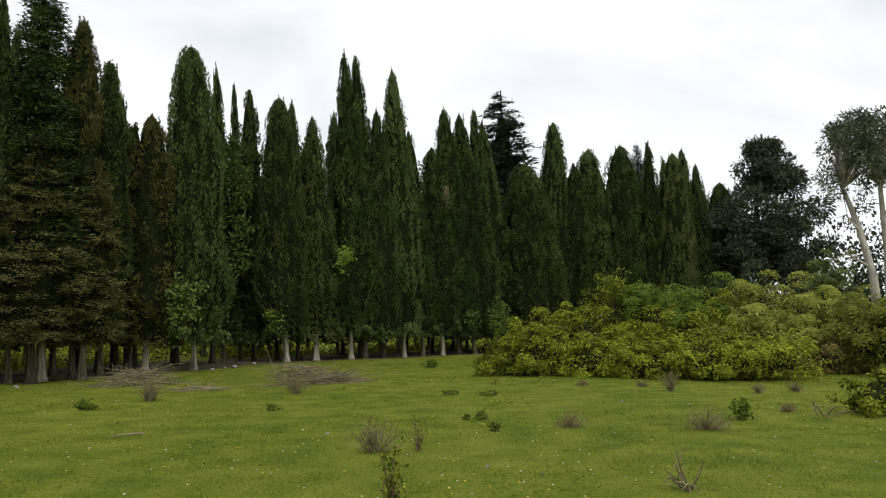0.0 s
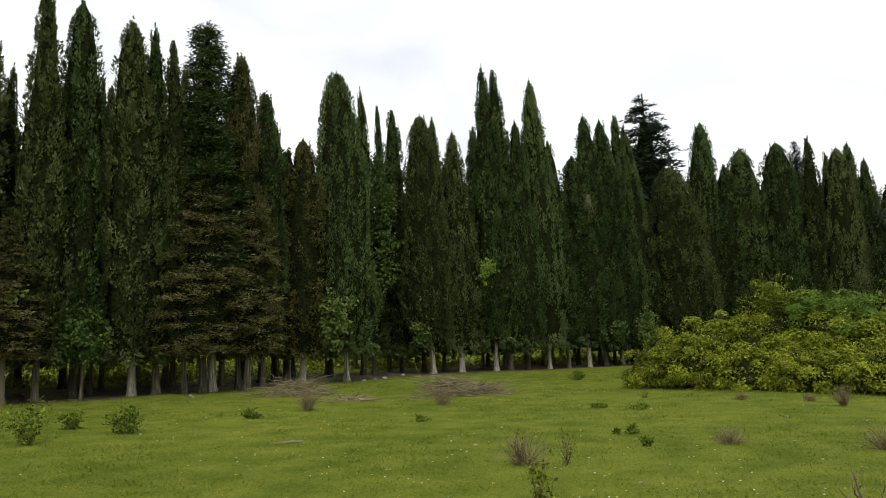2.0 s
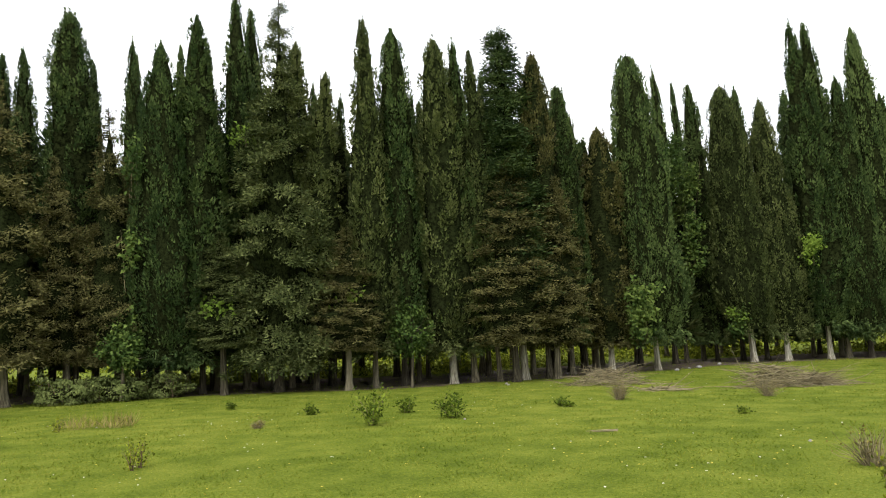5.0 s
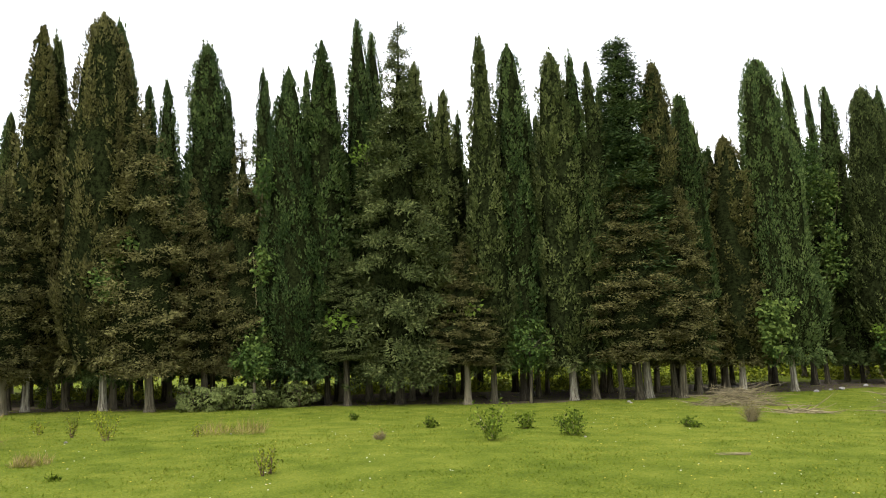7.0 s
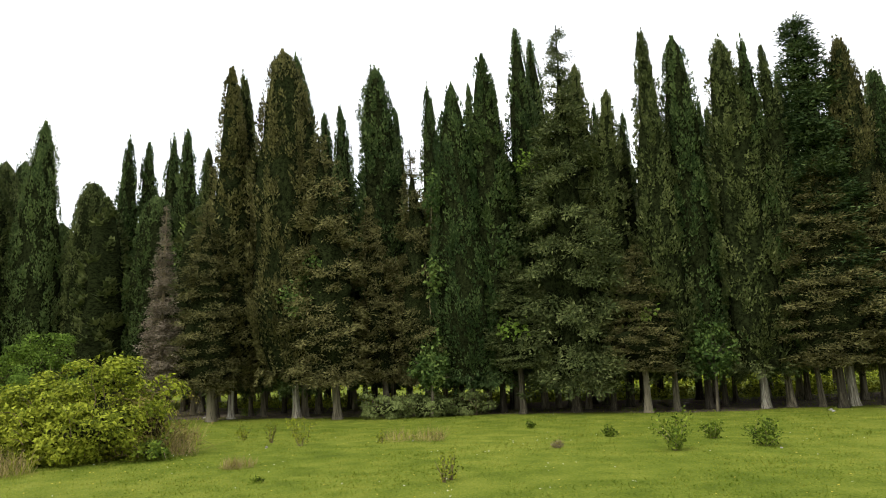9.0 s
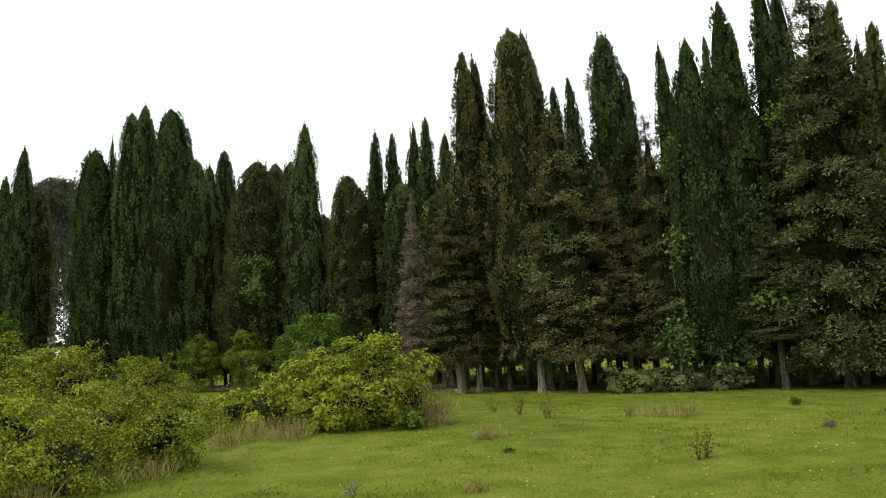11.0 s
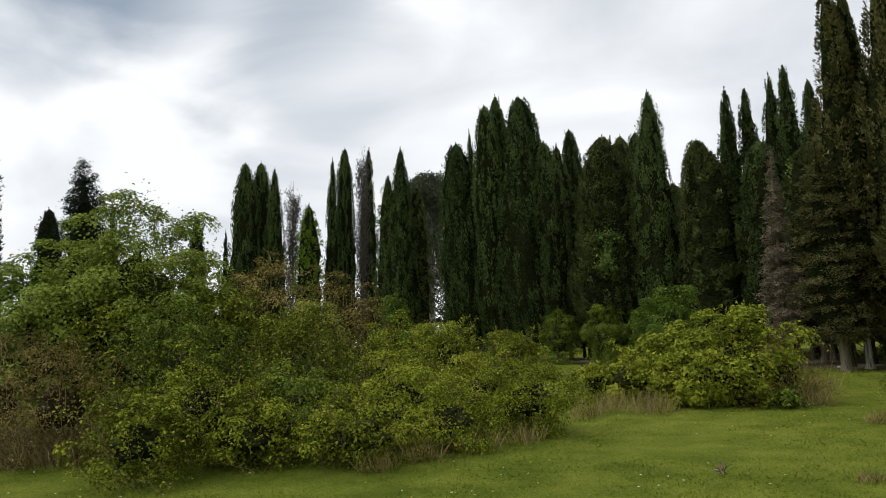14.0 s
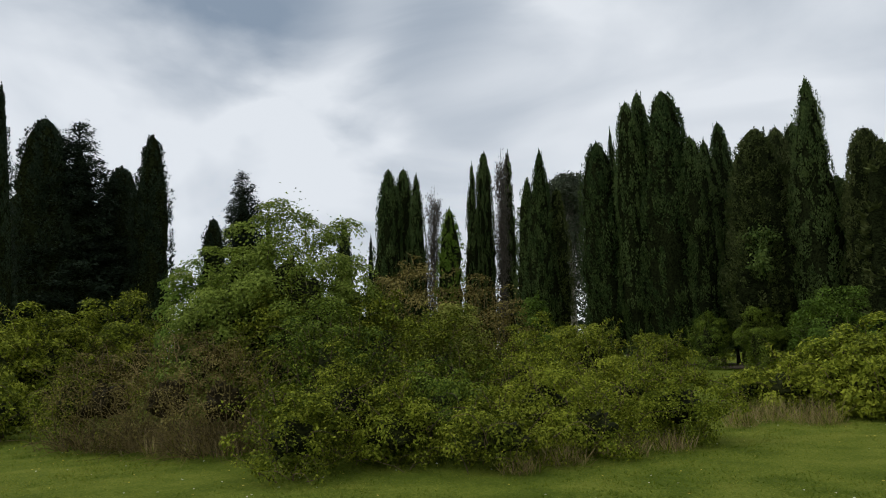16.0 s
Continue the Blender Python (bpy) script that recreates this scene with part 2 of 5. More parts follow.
def tubes(paths, sides=5):
    """Tapered limbs: each path is a list of (point, radius). Returns corners and faces."""
    V, Fc, base = [], [], 0
    for path in paths:
        P = np.array([p for p, _ in path], dtype=float)
        R = np.array([r for _, r in path], dtype=float)
        d = unit(np.gradient(P, axis=0))
        ref = np.array([0.31, 0.17, 0.93]) if abs(d[0][2]) < 0.8 else np.array([0.93, 0.31, 0.17])
        s = unit(np.cross(d, ref))
        u = np.cross(d, s)
        ang = np.arange(sides) * 2 * np.pi / sides
        ring = P[:, None] + R[:, None, None] * (np.cos(ang)[None, :, None] * s[:, None] + np.sin(ang)[None, :, None] * u[:, None])
        V.append(ring.reshape(-1, 3))
        for i in range(len(P) - 1):
            for j in range(sides):
                a, b = base + i * sides + j, base + i * sides + (j + 1) % sides
                Fc.append((a, b, b + sides, a + sides))
        base += len(P) * sides
    return np.concatenate(V), np.array(Fc, dtype=np.int32)


def joined(parts):
    """Joins (corners, faces) pairs."""
    V, Fc, base = [], [], 0
    for v, f in parts:
        v = np.asarray(v, dtype=float).reshape(-1, 3)
        if f is None:
            f = np.arange(len(v)).reshape(-1, 4)
        V.append(v)
        Fc.append(np.asarray(f) + base)
        base += len(v)
    return np.concatenate(V), np.concatenate(Fc)


def wobble_path(rng, start, way, length, radius, steps=5, wander=0.25, droop=0.0, end=0.25):
    p, d, out = np.array(start, float), unit(np.array(way, float)), []
    for i in range(steps + 1):
        out.append((p.copy(), radius * (1 - (1 - end) * i / steps)))
        d = unit(d + rng.normal(size=3) * wander + np.array([0, 0, -droop]))
        p = p + d * length / steps
    return out


def lathe(rng, radius, height, rings=26, sides=20, rough=0.14):
    """A lumpy closed body of revolution, radius(u) over the height."""
    u = np.linspace(0, 1, rings)
    a = np.arange(sides) * 2 * np.pi / sides
    r = np.maximum(np.array([radius(x) for x in u]), 0.02)[:, None] * (1 + rng.normal(0, rough, (rings, sides)))
    V = np.stack([r * np.cos(a), r * np.sin(a), np.broadcast_to((u * height)[:, None], r.shape)], -1).reshape(-1, 3)
    Fc = [(i * sides + j, i * sides + (j + 1) % sides, (i + 1) * sides + (j + 1) % sides, (i + 1) * sides + j) for i in range(rings - 1) for j in range(sides)]
    return V, np.array(Fc)


def part(name, mesh, parent, label="", mat=None):
    ob = new(name, mesh)
    ob.parent = parent
    if mat is not None:
        ob.material_slots[0].link = "OBJECT"
        ob.material_slots[0].material = mat
    return tagged(ob, label)


# ---------------------------------------------------------------- tree crowns, 12 m high and 1 m in radius before scaling
CROWN_H = 12.0


def spire_profile(u):
    return (1 - u) ** 0.58 * min(1.0, 0.62 + u * 2.0)


def round_profile(u):
    return (1 - u ** 5.5) ** 0.55 * min(1.0, 0.66 + u * 2.2) * (1.0 - 0.36 * u)


def cypress_crown(name, seed, profile, plumes=300, sprays=28, lump=0.12, size=1.0, broad=1.0):
    """A dense column of upright plumes, each a tuft of small sprays, round a lumpy shade-dark heart."""
    rng = np.random.default_rng(seed)
    phase = rng.uniform(0, 6.28, 6)

    def body(u, th):
        flutes = np.sin(th * 4 + phase[3] + u * 2.5) + 0.8 * np.sin(th * 7 + phase[4] - u * 3.5)
        bulge = 1 + lump * (0.75 * flutes + 0.4 * np.sin(th * 5 + phase[1] - u * 11) + 0.45 * np.sin(th * 2 + phase[2] + u * 15))
        return profile(u) * bulge * broad

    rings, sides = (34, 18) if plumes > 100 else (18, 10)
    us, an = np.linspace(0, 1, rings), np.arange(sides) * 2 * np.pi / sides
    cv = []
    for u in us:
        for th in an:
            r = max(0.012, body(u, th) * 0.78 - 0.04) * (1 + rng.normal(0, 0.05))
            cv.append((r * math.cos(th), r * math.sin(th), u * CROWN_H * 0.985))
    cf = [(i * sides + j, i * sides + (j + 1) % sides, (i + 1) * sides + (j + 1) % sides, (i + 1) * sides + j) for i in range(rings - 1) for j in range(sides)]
    u = np.clip(rng.uniform(0, 1, plumes) ** 1.2, 0, 0.97)
    th = rng.uniform(0, 2 * np.pi, plumes)
    r = np.array([body(a, b) for a, b in zip(u, th)])
    local = np.clip(r / 0.75, 0.28, 1.0)
    root = np.stack([r * 0.86 * np.cos(th), r * 0.86 * np.sin(th), u * CROWN_H * 0.97], -1)
    out = np.stack([np.cos(th), np.sin(th), np.zeros(plumes)], -1)
    inward = broad * np.array([(profile(min(a + 0.04, 1)) - profile(a)) / (0.04 * CROWN_H) for a in u])[:, None]
    axis = unit(out * (inward + 0.06) + np.array([0, 0, 1.0]) + rng.normal(0, 0.05, (plumes, 3)))
    plen = np.minimum(rng.uniform(0.45, 1.1, plumes) * (0.4 + 0.6 * local), CROWN_H * 0.99 - root[:, 2])
    tips = 5 if plumes > 100 else 2
    for k in range(tips):
        away = profile(0.93) * broad * 0.55 * (k > 0)
        root[k], axis[k], plen[k] = (math.cos(th[k]) * away, math.sin(th[k]) * away, CROWN_H * (0.945 - 0.012 * k)), (0, 0, 1), CROWN_H * rng.uniform(0.04, 0.06)
        local[k] = 0.25
    skirt = plumes // 9
    for k in range(tips, tips + skirt):
        q = body(0.03, th[k]) * rng.uniform(0.45, 1.0)
        root[k] = (q * math.cos(th[k]), q * math.sin(th[k]), rng.uniform(-0.15, 0.35))
        axis[k], plen[k], local[k] = unit(out[k] * 0.5 + np.array([0, 0, rng.uniform(-1.0, -0.2)])), rng.uniform(0.2, 0.55), 0.8
    pid = np.repeat(np.arange(plumes), sprays)
    n = len(pid)
    s = rng.uniform(0, 1, n)
    fat = np.sin(np.pi * np.clip(s * 0.8 + 0.15, 0, 1)) * 0.19 * local[pid]
    off = unit(rng.normal(size=(n, 3)) + out[pid] * 0.5) * (fat * rng.uniform(0.45, 1.0, n))[:, None]
    at = root[pid] + axis[pid] * (s * plen[pid])[:, None] + off
    way = axis[pid] + unit(off + out[pid] * 0.05) * 0.7 + rng.normal(0, 0.25, (n, 3))
    L = rng.uniform(0.075, 0.155, n) * size * (0.6 + 0.4 * local[pid])
    q = sprigs(rng, at, way, L, L * rng.uniform(0.42, 0.7, n), unit(off) + out[pid] * 0.6)
    return poly_mesh(name, [(q, None, 0), (cv, np.array(cf), 1)], [GREEN, INNER_SHADE])


def tiered_crown(name, seed, tiers=26, boughs=7, sprays=70, droop=0.25, gap=0.25, top_bare=0.0, reach=1.0, core_size=0.42, size=1.0, taper=0.85, even=False):
    """A conifer with boughs that stand out, in even tiers or loosely."""
    rng = np.random.default_rng(seed)
    bits, stems = [], []
    for i in range(tiers):
        u = (i + rng.uniform(-0.3, 0.3)) / tiers
        tier = min(max(u, 0.0), 0.985)
        for b in range(max(3, round(boughs * (1 - 0.5 * tier)))):
            u = tier if even else min(max(tier + rng.normal(0, 1.3) / tiers, 0.0), 0.985)
            if rng.uniform() < gap * (0.6 + top_bare * u):
                continue
            th = rng.uniform(0, 2 * np.pi)
            ln = reach * ((1 - u) ** taper * 1.02 + 0.06) * min(1.0, 0.62 + u * 1.8) * rng.uniform(0.62, 1.12)
            o = np.array([math.cos(th), math.sin(th), 0.0])
            z0 = u * CROWN_H
            nn = max(30, int(1.5 * sprays * (0.35 + 0.65 * min(ln, 1.5))))
            lift = 0.25 * (1 + u) - droop
            knots = max(3, int(nn / 14))
            ks = rng.uniform(0.2, 1.0, knots) ** 0.75
            across = np.array([-o[1], o[0], 0.0])
            spread = rng.normal(0, 0.17, knots) * (0.5 + ks) * min(1.0, 0.4 + ln * 0.6)
            knot = np.stack([o[0] * ks * ln, o[1] * ks * ln, z0 + ks * ln * (lift - 0.25 * ks)], -1) + across * spread[:, None]
            knot[:, 2] += rng.normal(0, 0.07, knots)
            kk = rng.integers(0, knots, nn)
            near = min(1.0, 0.42 + ln * 0.6)
            fan = rng.normal(0, 1, (nn, 3)) * (np.array([0.09, 0.09, 0.03]) if even else np.array([0.11, 0.11, 0.065])) * near
            at = knot[kk] + fan
            at[:, 2] -= 0.9 * (fan[:, 0] ** 2 + fan[:, 1] ** 2)
            way = o * 0.7 + unit(fan) * 0.9 + rng.normal(0, 0.25, (nn, 3)) + np.array([0, 0, -0.12])
            L = rng.uniform(0.12, 0.28, nn) * size * near
            bits.append(sprigs(rng, at, way, L, L * rng.uniform(0.35, 0.6, nn), np.array([0, 0, 0.7]) + o * 0.75))
            stems.append([((0, 0, z0), 0.03), ((o[0] * ln * 0.9, o[1] * ln * 0.9, z0 + ln * 0.9 * (lift - 0.2)), 0.008)])
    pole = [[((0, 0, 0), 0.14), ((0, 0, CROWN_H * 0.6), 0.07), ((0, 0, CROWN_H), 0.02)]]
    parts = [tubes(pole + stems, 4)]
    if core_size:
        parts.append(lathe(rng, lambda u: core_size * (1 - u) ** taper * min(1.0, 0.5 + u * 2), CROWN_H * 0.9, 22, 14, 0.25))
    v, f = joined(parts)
    return poly_mesh(name, [(np.concatenate(bits), None, 0), (v, f, 1)], [GREEN, TWIG if core_size == 0 else INNER_SHADE])


def bare_crown(name, seed, leafy=0.25):
    """Thin upright bare shoots with a few leaves left."""
    rng = np.random.default_rng(seed)
    paths = [[((0, 0, 0), 0.12), ((0.05, 0, CROWN_H * 0.5), 0.07), ((0, 0.05, CROWN_H), 0.015)]]
    for i in range(150):
        z = rng.uniform(0.5, CROWN_H * 0.82)
        th = rng.uniform(0, 6.28)
        paths.append(wobble_path(rng, (0, 0, z), (math.cos(th) * 0.55, math.sin(th) * 0.55, 1.0), rng.uniform(0.7, 2.2), 0.03, 4, 0.18))
    tips = np.array([p[k][0] for p in paths[1:] for k in (2, 3, 4)])
    n = int(len(tips) * 10 * leafy) + 4
    at = tips[rng.integers(0, len(tips), n)] + rng.normal(0, 0.15, (n, 3))
    q = leaves(rng, at, rng.normal(0, 1, (n, 3)) + np.array([0, 0, 0.5]), 0.22, 0.08)
    v, f = joined([tubes(paths, 4), (q, None)])
    return quads_mesh(name, v, [GREY], faces=f)


def trunk_mesh(name, seed):
    """A fluted bole 4 m high and 1 m thick at the foot, before scaling."""
    rng = np.random.default_rng(seed)
    sides, zs = 16, [-0.2, 0.0, 0.12, 0.35, 0.8, 1.4, 2.2, 3.2, 4.0]
    ph = rng.uniform(0, 6.28, 3)
    V = []
    for z in zs:
        flare = 0.34 + 0.20 * math.exp(-max(z, 0) * 3.5) - 0.02 * max(z, 0)
        for j in range(sides):
            a = j * 2 * math.pi / sides
            r = flare * (1 + 0.12 * math.sin(3 * a + ph[0] + z * 0.3) + 0.07 * math.sin(7 * a + ph[1]) + rng.normal(0, 0.03))
            V.append((r * math.cos(a) + 0.04 * math.sin(z + ph[2]), r * math.sin(a), z))
    Fc = [(i * sides + j, i * sides + (j + 1) % sides, (i + 1) * sides + (j + 1) % sides, (i + 1) * sides + j) for i in range(len(zs) - 1) for j in range(sides)]
    return quads_mesh(name, V, [BARK], faces=np.array(Fc))


SPIRE = ("cypress", [cypress_crown("crown", 10 + i, spire_profile, 370, 40) for i in range(4)], [cypress_crown("crown", 15 + i, spire_profile, 300, 34, size=1.15) for i in range(3)], [cypress_crown("crown", 18 + i, spire_profile, 80, 22, size=2.3) for i in range(2)])
ROUND = ("cypress", [cypress_crown("crown", 20 + i, round_profile, 390, 40, lump=0.15) for i in range(4)], [cypress_crown("crown", 25 + i, round_profile, 320, 34, lump=0.15, size=1.15) for i in range(3)], [cypress_crown("crown", 28 + i, round_profile, 84, 22, lump=0.15, size=2.3) for i in range(2)])
WIDE = {"SPIRE": [cypress_crown("crown", 60 + i, spire_profile, 600, 38, broad=1.8) for i in range(2)], "ROUND": [cypress_crown("crown", 64 + i, round_profile, 640, 38, lump=0.15, broad=1.8) for i in range(3)]}
BROWN = ("cypress", [tiered_crown("crown", 30 + i, 30, 11, 80, droop=0.12, gap=0.06, core_size=1.35, size=0.62, reach=2.4) for i in range(2)])
RAGGED = ("cypress", [tiered_crown("crown", 34, 38, 20, 150, droop=0.0, gap=0.08, core_size=0.3, size=0.6, taper=0.42)])
DEODAR = ("cedar", [tiered_crown("crown", 36, 24, 12, 190, droop=0.3, gap=0.08, top_bare=0.9, core_size=1.2, size=0.6, taper=1.1, reach=3.0)])
CONIFER = ("fir", [tiered_crown("crown", 40 + i, 40, 12, 60, droop=0.3, gap=0.05, core_size=1.3, size=0.75, taper=0.8, reach=2.6, even=True) for i in range(2)])
LOOSE_FIR = ("fir", [tiered_crown("crown", 48, 38, 16, 80, droop=-0.15, gap=0.05, core_size=1.1, size=0.6, taper=0.75, reach=2.3)])
DEAD = ("dead_conifer", [tiered_crown("crown", 44, 34, 15, 55, droop=0.42, gap=0.05, core_size=0.0, size=0.6, taper=1.0, reach=1.3)])
BARE = ("bare_tree", [bare_crown("crown", 46 + i, 1.2) for i in range(2)])
TRUNKS = [trunk_mesh("trunk", 50 + i) for i in range(4)]
LABELS = {
    ("SPIRE", GREEN): "tall slender dark green cypress with pointed top", ("SPIRE", OLIVE): "slender olive green cypress with pointed top", ("SPIRE", RUSSET): "tall cypress with russet-tinged green foliage",
    ("SPIRE", DARK): "slender nearly black cypress in the distance", ("ROUND", GREEN): "broad dark green cypress with blunt rounded top", ("ROUND", OLIVE): "broad olive green cypress with blunt top",
    ("ROUND", RUSSET): "broad cypress with brownish foliage and blunt top", ("ROUND", DARK): "broad nearly black cypress in the distance", ("ROUND", FRESH): "distant cypress overgrown with light green ivy",
    ("BROWN", RUSSET): "low brownish cypress with loose spreading boughs", ("RAGGED", GREEN): "ragged dark green cypress with loose open crown", ("DEODAR", OLIVE): "cedar with tiers of drooping olive-brown boughs",
    ("CONIFER", DARK): "dark fir with tiered boughs behind the row", ("LOOSE_FIR", DARK): "nearly black conifer with loose uneven boughs", ("DEAD", GREY): "dead grey conifer with bare drooping boughs", ("BARE", DARK_TWIG): "bare upright tree with thin grey shoots",
}
KINDS = {id(SPIRE): "SPIRE", id(ROUND): "ROUND", id(BROWN): "BROWN", id(RAGGED): "RAGGED", id(DEODAR): "DEODAR", id(CONIFER): "CONIFER", id(LOOSE_FIR): "LOOSE_FIR", id(DEAD): "DEAD", id(BARE): "BARE"}
REACH = {"SPIRE": 1.6, "ROUND": 1.5, "DEODAR": 1.4 / 3.0, "BROWN": 1.35 / 2.4, "CONIFER": 1.6 / 2.6, "LOOSE_FIR": 1.4 / 2.3, "DEAD": 1.1 / 1.3}
tree_rng = random.Random(7)


def tree(kind, tone, x, y, h, r, lean_x=0.0, lean_y=0.0, bole=1.55, trunk=0.0, white=False, low=False, group="cypresses of the wood"):
    """A tree: a bole and a crown scaled to height h and crown radius r, leaning by the shift of its top."""
    name, crowns = kind[0], kind[min(len(kind) - 1, 3 if low else 2 if math.hypot(x, y) > 50 else 1)]
    root = new(name)
    root.rotation_euler = Euler((-math.atan2(lean_y, h), math.atan2(lean_x, h), 0))
    root.location, root.scale = (x, y, 0), (1, 1, 1)
    bole = bole * tree_rng.uniform(0.85, 1.2)
    thick = trunk or min(0.52, 0.24 + 0.13 * r) * tree_rng.uniform(0.8, 1.15)
    t = part("trunk", tree_rng.choice(TRUNKS), root, "pale whitewashed trunk" if white else "", WHITE_BARK if white else None)
    t.scale, t.rotation_euler = (thick, thick, (bole + 1.6) / 4.0), (0, 0, tree_rng.uniform(0, 6.28))
    wide = r * REACH.get(KINDS[id(kind)], 1.1)
    if KINDS[id(kind)] in WIDE and wide > 1.55 and not low:
        crowns, wide = WIDE[KINDS[id(kind)]], wide / 1.8
    c = part("crown", tree_rng.choice(crowns), root, "", tone)
    c.location, c.rotation_euler = (0, 0, bole), (0, 0, tree_rng.uniform(0, 6.28))
    c.scale = (wide, wide, (h - bole) / CROWN_H * 1.02)
    return tagged(root, LABELS.get((KINDS[id(kind)], tone), "dark green cypress of the wood"), name.replace("_", " "), group)


# ---------------------------------------------------------------- ground
def ground_height(x, y):
    d = math.hypot(x, y)
    return 0.05 * noise.noise((x * 0.16, y * 0.16, 0.0)) * min(1.0, d / 6.0) - 0.02


def build_ground():
    radii = [0.0] + [0.6 * 1.06 ** i for i in range(146)]
    sides = 144
    V = [(0, 0, -0.02)]
    for r in radii[1:]:
        for j in range(sides):
            a = j * 2 * math.pi / sides
            x, y = r * math.cos(a), r * math.sin(a)
            V.append((x, y, ground_height(x, y) if r < 200 else -0.02))
    Fc = [(0, 1 + j, 1 + (j + 1) % sides) for j in range(sides)]
    for i in range(len(radii) - 2):
        b = 1 + i * sides
        Fc += [(b + j, b + sides + j, b + sides + (j + 1) % sides, b + (j + 1) % sides) for j in range(sides)]
    me = bpy.data.meshes.new("ground")
    me.from_pydata(V, [], Fc)
    me.materials.append(TURF)
    for p in me.polygons:
        p.use_smooth = True
    tagged(new("ground", me), "short grazed green meadow turf", "ground", kind="structure")


build_ground()

# the front row of the wood, as a line in the plan
ROW = [(24.0, 57.0), (8.0, 52.0), (0.0, 46.5), (-8.0, 39.3), (-13.0, 28.0), (-18.0, 21.5), (-24.0, 16.0), (-31.0, 9.5), (-46.0, 0.3), (-60.0, -6.0)]


def row_point(s, back=0.0):
    """A point at s (0 to 1) along the row, moved back into the wood."""
    pts = [Vector(p) for p in ROW]
    lens = [(b - a).length for a, b in zip(pts, pts[1:])]
    d = s * sum(lens)
    for a, b, ln in zip(pts, pts[1:], lens):
        if d <= ln or b is pts[-1]:
            p = a.lerp(b, min(d / ln, 1.0))
            way = (b - a).normalized()
            return p + Vector((way.y, -way.x)) * back
        d -= ln


def build_litter():
    rng = np.random.default_rng(3)
    n, V, Fc = 220, [], []
    for i in range(n):
        s = i / (n - 1)
        front = -0.5 + 0.7 * noise.noise((s * 30, 0.3, 0)) + rng.normal(0, 0.12)
        for k, back in enumerate((front, 1.5, 5.0, 9.0 + 2.0 * noise.noise((s * 20, 4.0, 0)))):
            p = row_point(s, back)
            V.append((p.x, p.y, ground_height(p.x, p.y) + (0.012 if k in (1, 2) else 0.004)))
    for i in range(n - 1):
        for k in range(3):
            a = i * 4 + k
            Fc.append((a, a + 4, a + 5, a + 1))
    tagged(new("leaf_litter", quads_mesh("leaf_litter", V, [EARTH], faces=np.array(Fc))), "brown bare soil and leaf litter under the trees", "ground", kind="structure")


build_litter()

# ---------------------------------------------------------------- the wood
tree(ROUND, GREEN, -10.85, 32.45, 14.5, 1.14, -0.45, -0.16, white=True)
tree(ROUND, OLIVE, -8.3, 39.3, 14.3, 1.11, -0.52, -0.11, white=True)
tree(SPIRE, OLIVE, -7.00, 41.05, 13.7, 1.06, -0.30, -0.05, white=True)
tree(SPIRE, GREEN, -5.2, 42.0, 17.8, 0.91, -0.38, -0.05, white=True)
tree(SPIRE, GREEN, -4.5, 43.3, 18.1, 0.90, -0.58, -0.06)
tree(SPIRE, GREEN, -3.5, 43.4, 14.8, 0.97, -0.35, -0.03)
tree(SPIRE, GREEN, -2.3, 44.3, 17.6, 1.06, -0.65, -0.04, white=True)
tree(SPIRE, GREEN, -1.2, 45.5, 14.0, 0.87, -0.79, -0.03)
tree(ROUND, GREEN, -0.0, 46.4, 13.2, 1.03, -0.58, -0.00, white=True)
tree(ROUND, GREEN, 1.0, 47.5, 16.0, 0.84, -0.76, 0.01)
tree(ROUND, GREEN, 2.1, 48.7, 16.0, 0.94, -0.80, 0.03)
tree(SPIRE, GREEN, 3.0, 49.4, 16.5, 0.84, -0.68, 0.04)
tree(SPIRE, GREEN, 3.8, 49.9, 15.2, 0.88, -0.71, 0.05)
tree(SPIRE, GREEN, -11.6, 39.3, 16.0, 0.63, -0.66, -0.20)
tree(SPIRE, GREEN, -11.6, 42.4, 16.1, 0.44, -0.56, -0.15)
tree(SPIRE, GREEN, -10.4, 40.7, 15.2, 0.90, -0.43, -0.11)
tree(SPIRE, GREEN, -8.2, 42.2, 15.0, 0.66, -0.50, -0.10)
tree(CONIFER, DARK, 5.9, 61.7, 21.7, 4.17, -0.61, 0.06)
tree(ROUND, OLIVE, 6.6, 50.2, 13.0, 1.65, -0.84, 0.10)
tree(ROUND, GREEN, 8.4, 54.4, 17.0, 1.06, 0.18, -0.03)
tree(ROUND, GREEN, 10.1, 54.1, 13.7, 1.01, -0.14, 0.03)
tree(ROUND, GREEN, 11.5, 54.8, 15.0, 1.42, -0.26, 0.05)
tree(ROUND, GREEN, 14.0, 55.3, 15.4, 1.40, -0.18, 0.04)
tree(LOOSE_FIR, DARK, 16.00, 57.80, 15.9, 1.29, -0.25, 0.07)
tree(SPIRE, OLIVE, 16.0, 55.7, 15.7, 0.94, 0.06, -0.02)
tree(SPIRE, GREEN, 17.6, 57.4, 14.9, 0.65, 0.08, -0.02)
tree(ROUND, OLIVE, 17.7, 55.2, 14.7, 1.11, 0.05, -0.01)
tree(SPIRE, GREEN, 19.0, 56.9, 15.4, 1.11, 0.04, -0.01)
tree(SPIRE, GREEN, 20.0, 56.6, 14.1, 1.01, -0.01, 0.00)
tree(ROUND, OLIVE, 22.2, 57.9, 12.9, 1.33, 0.08, -0.03)
tree(ROUND, GREEN, -15.4, 34.7, 14.7, 0.73, -0.58, -0.26)
tree(SPIRE, OLIVE, -14.9, 35.0, 13.0, 0.58, -0.57, -0.25)
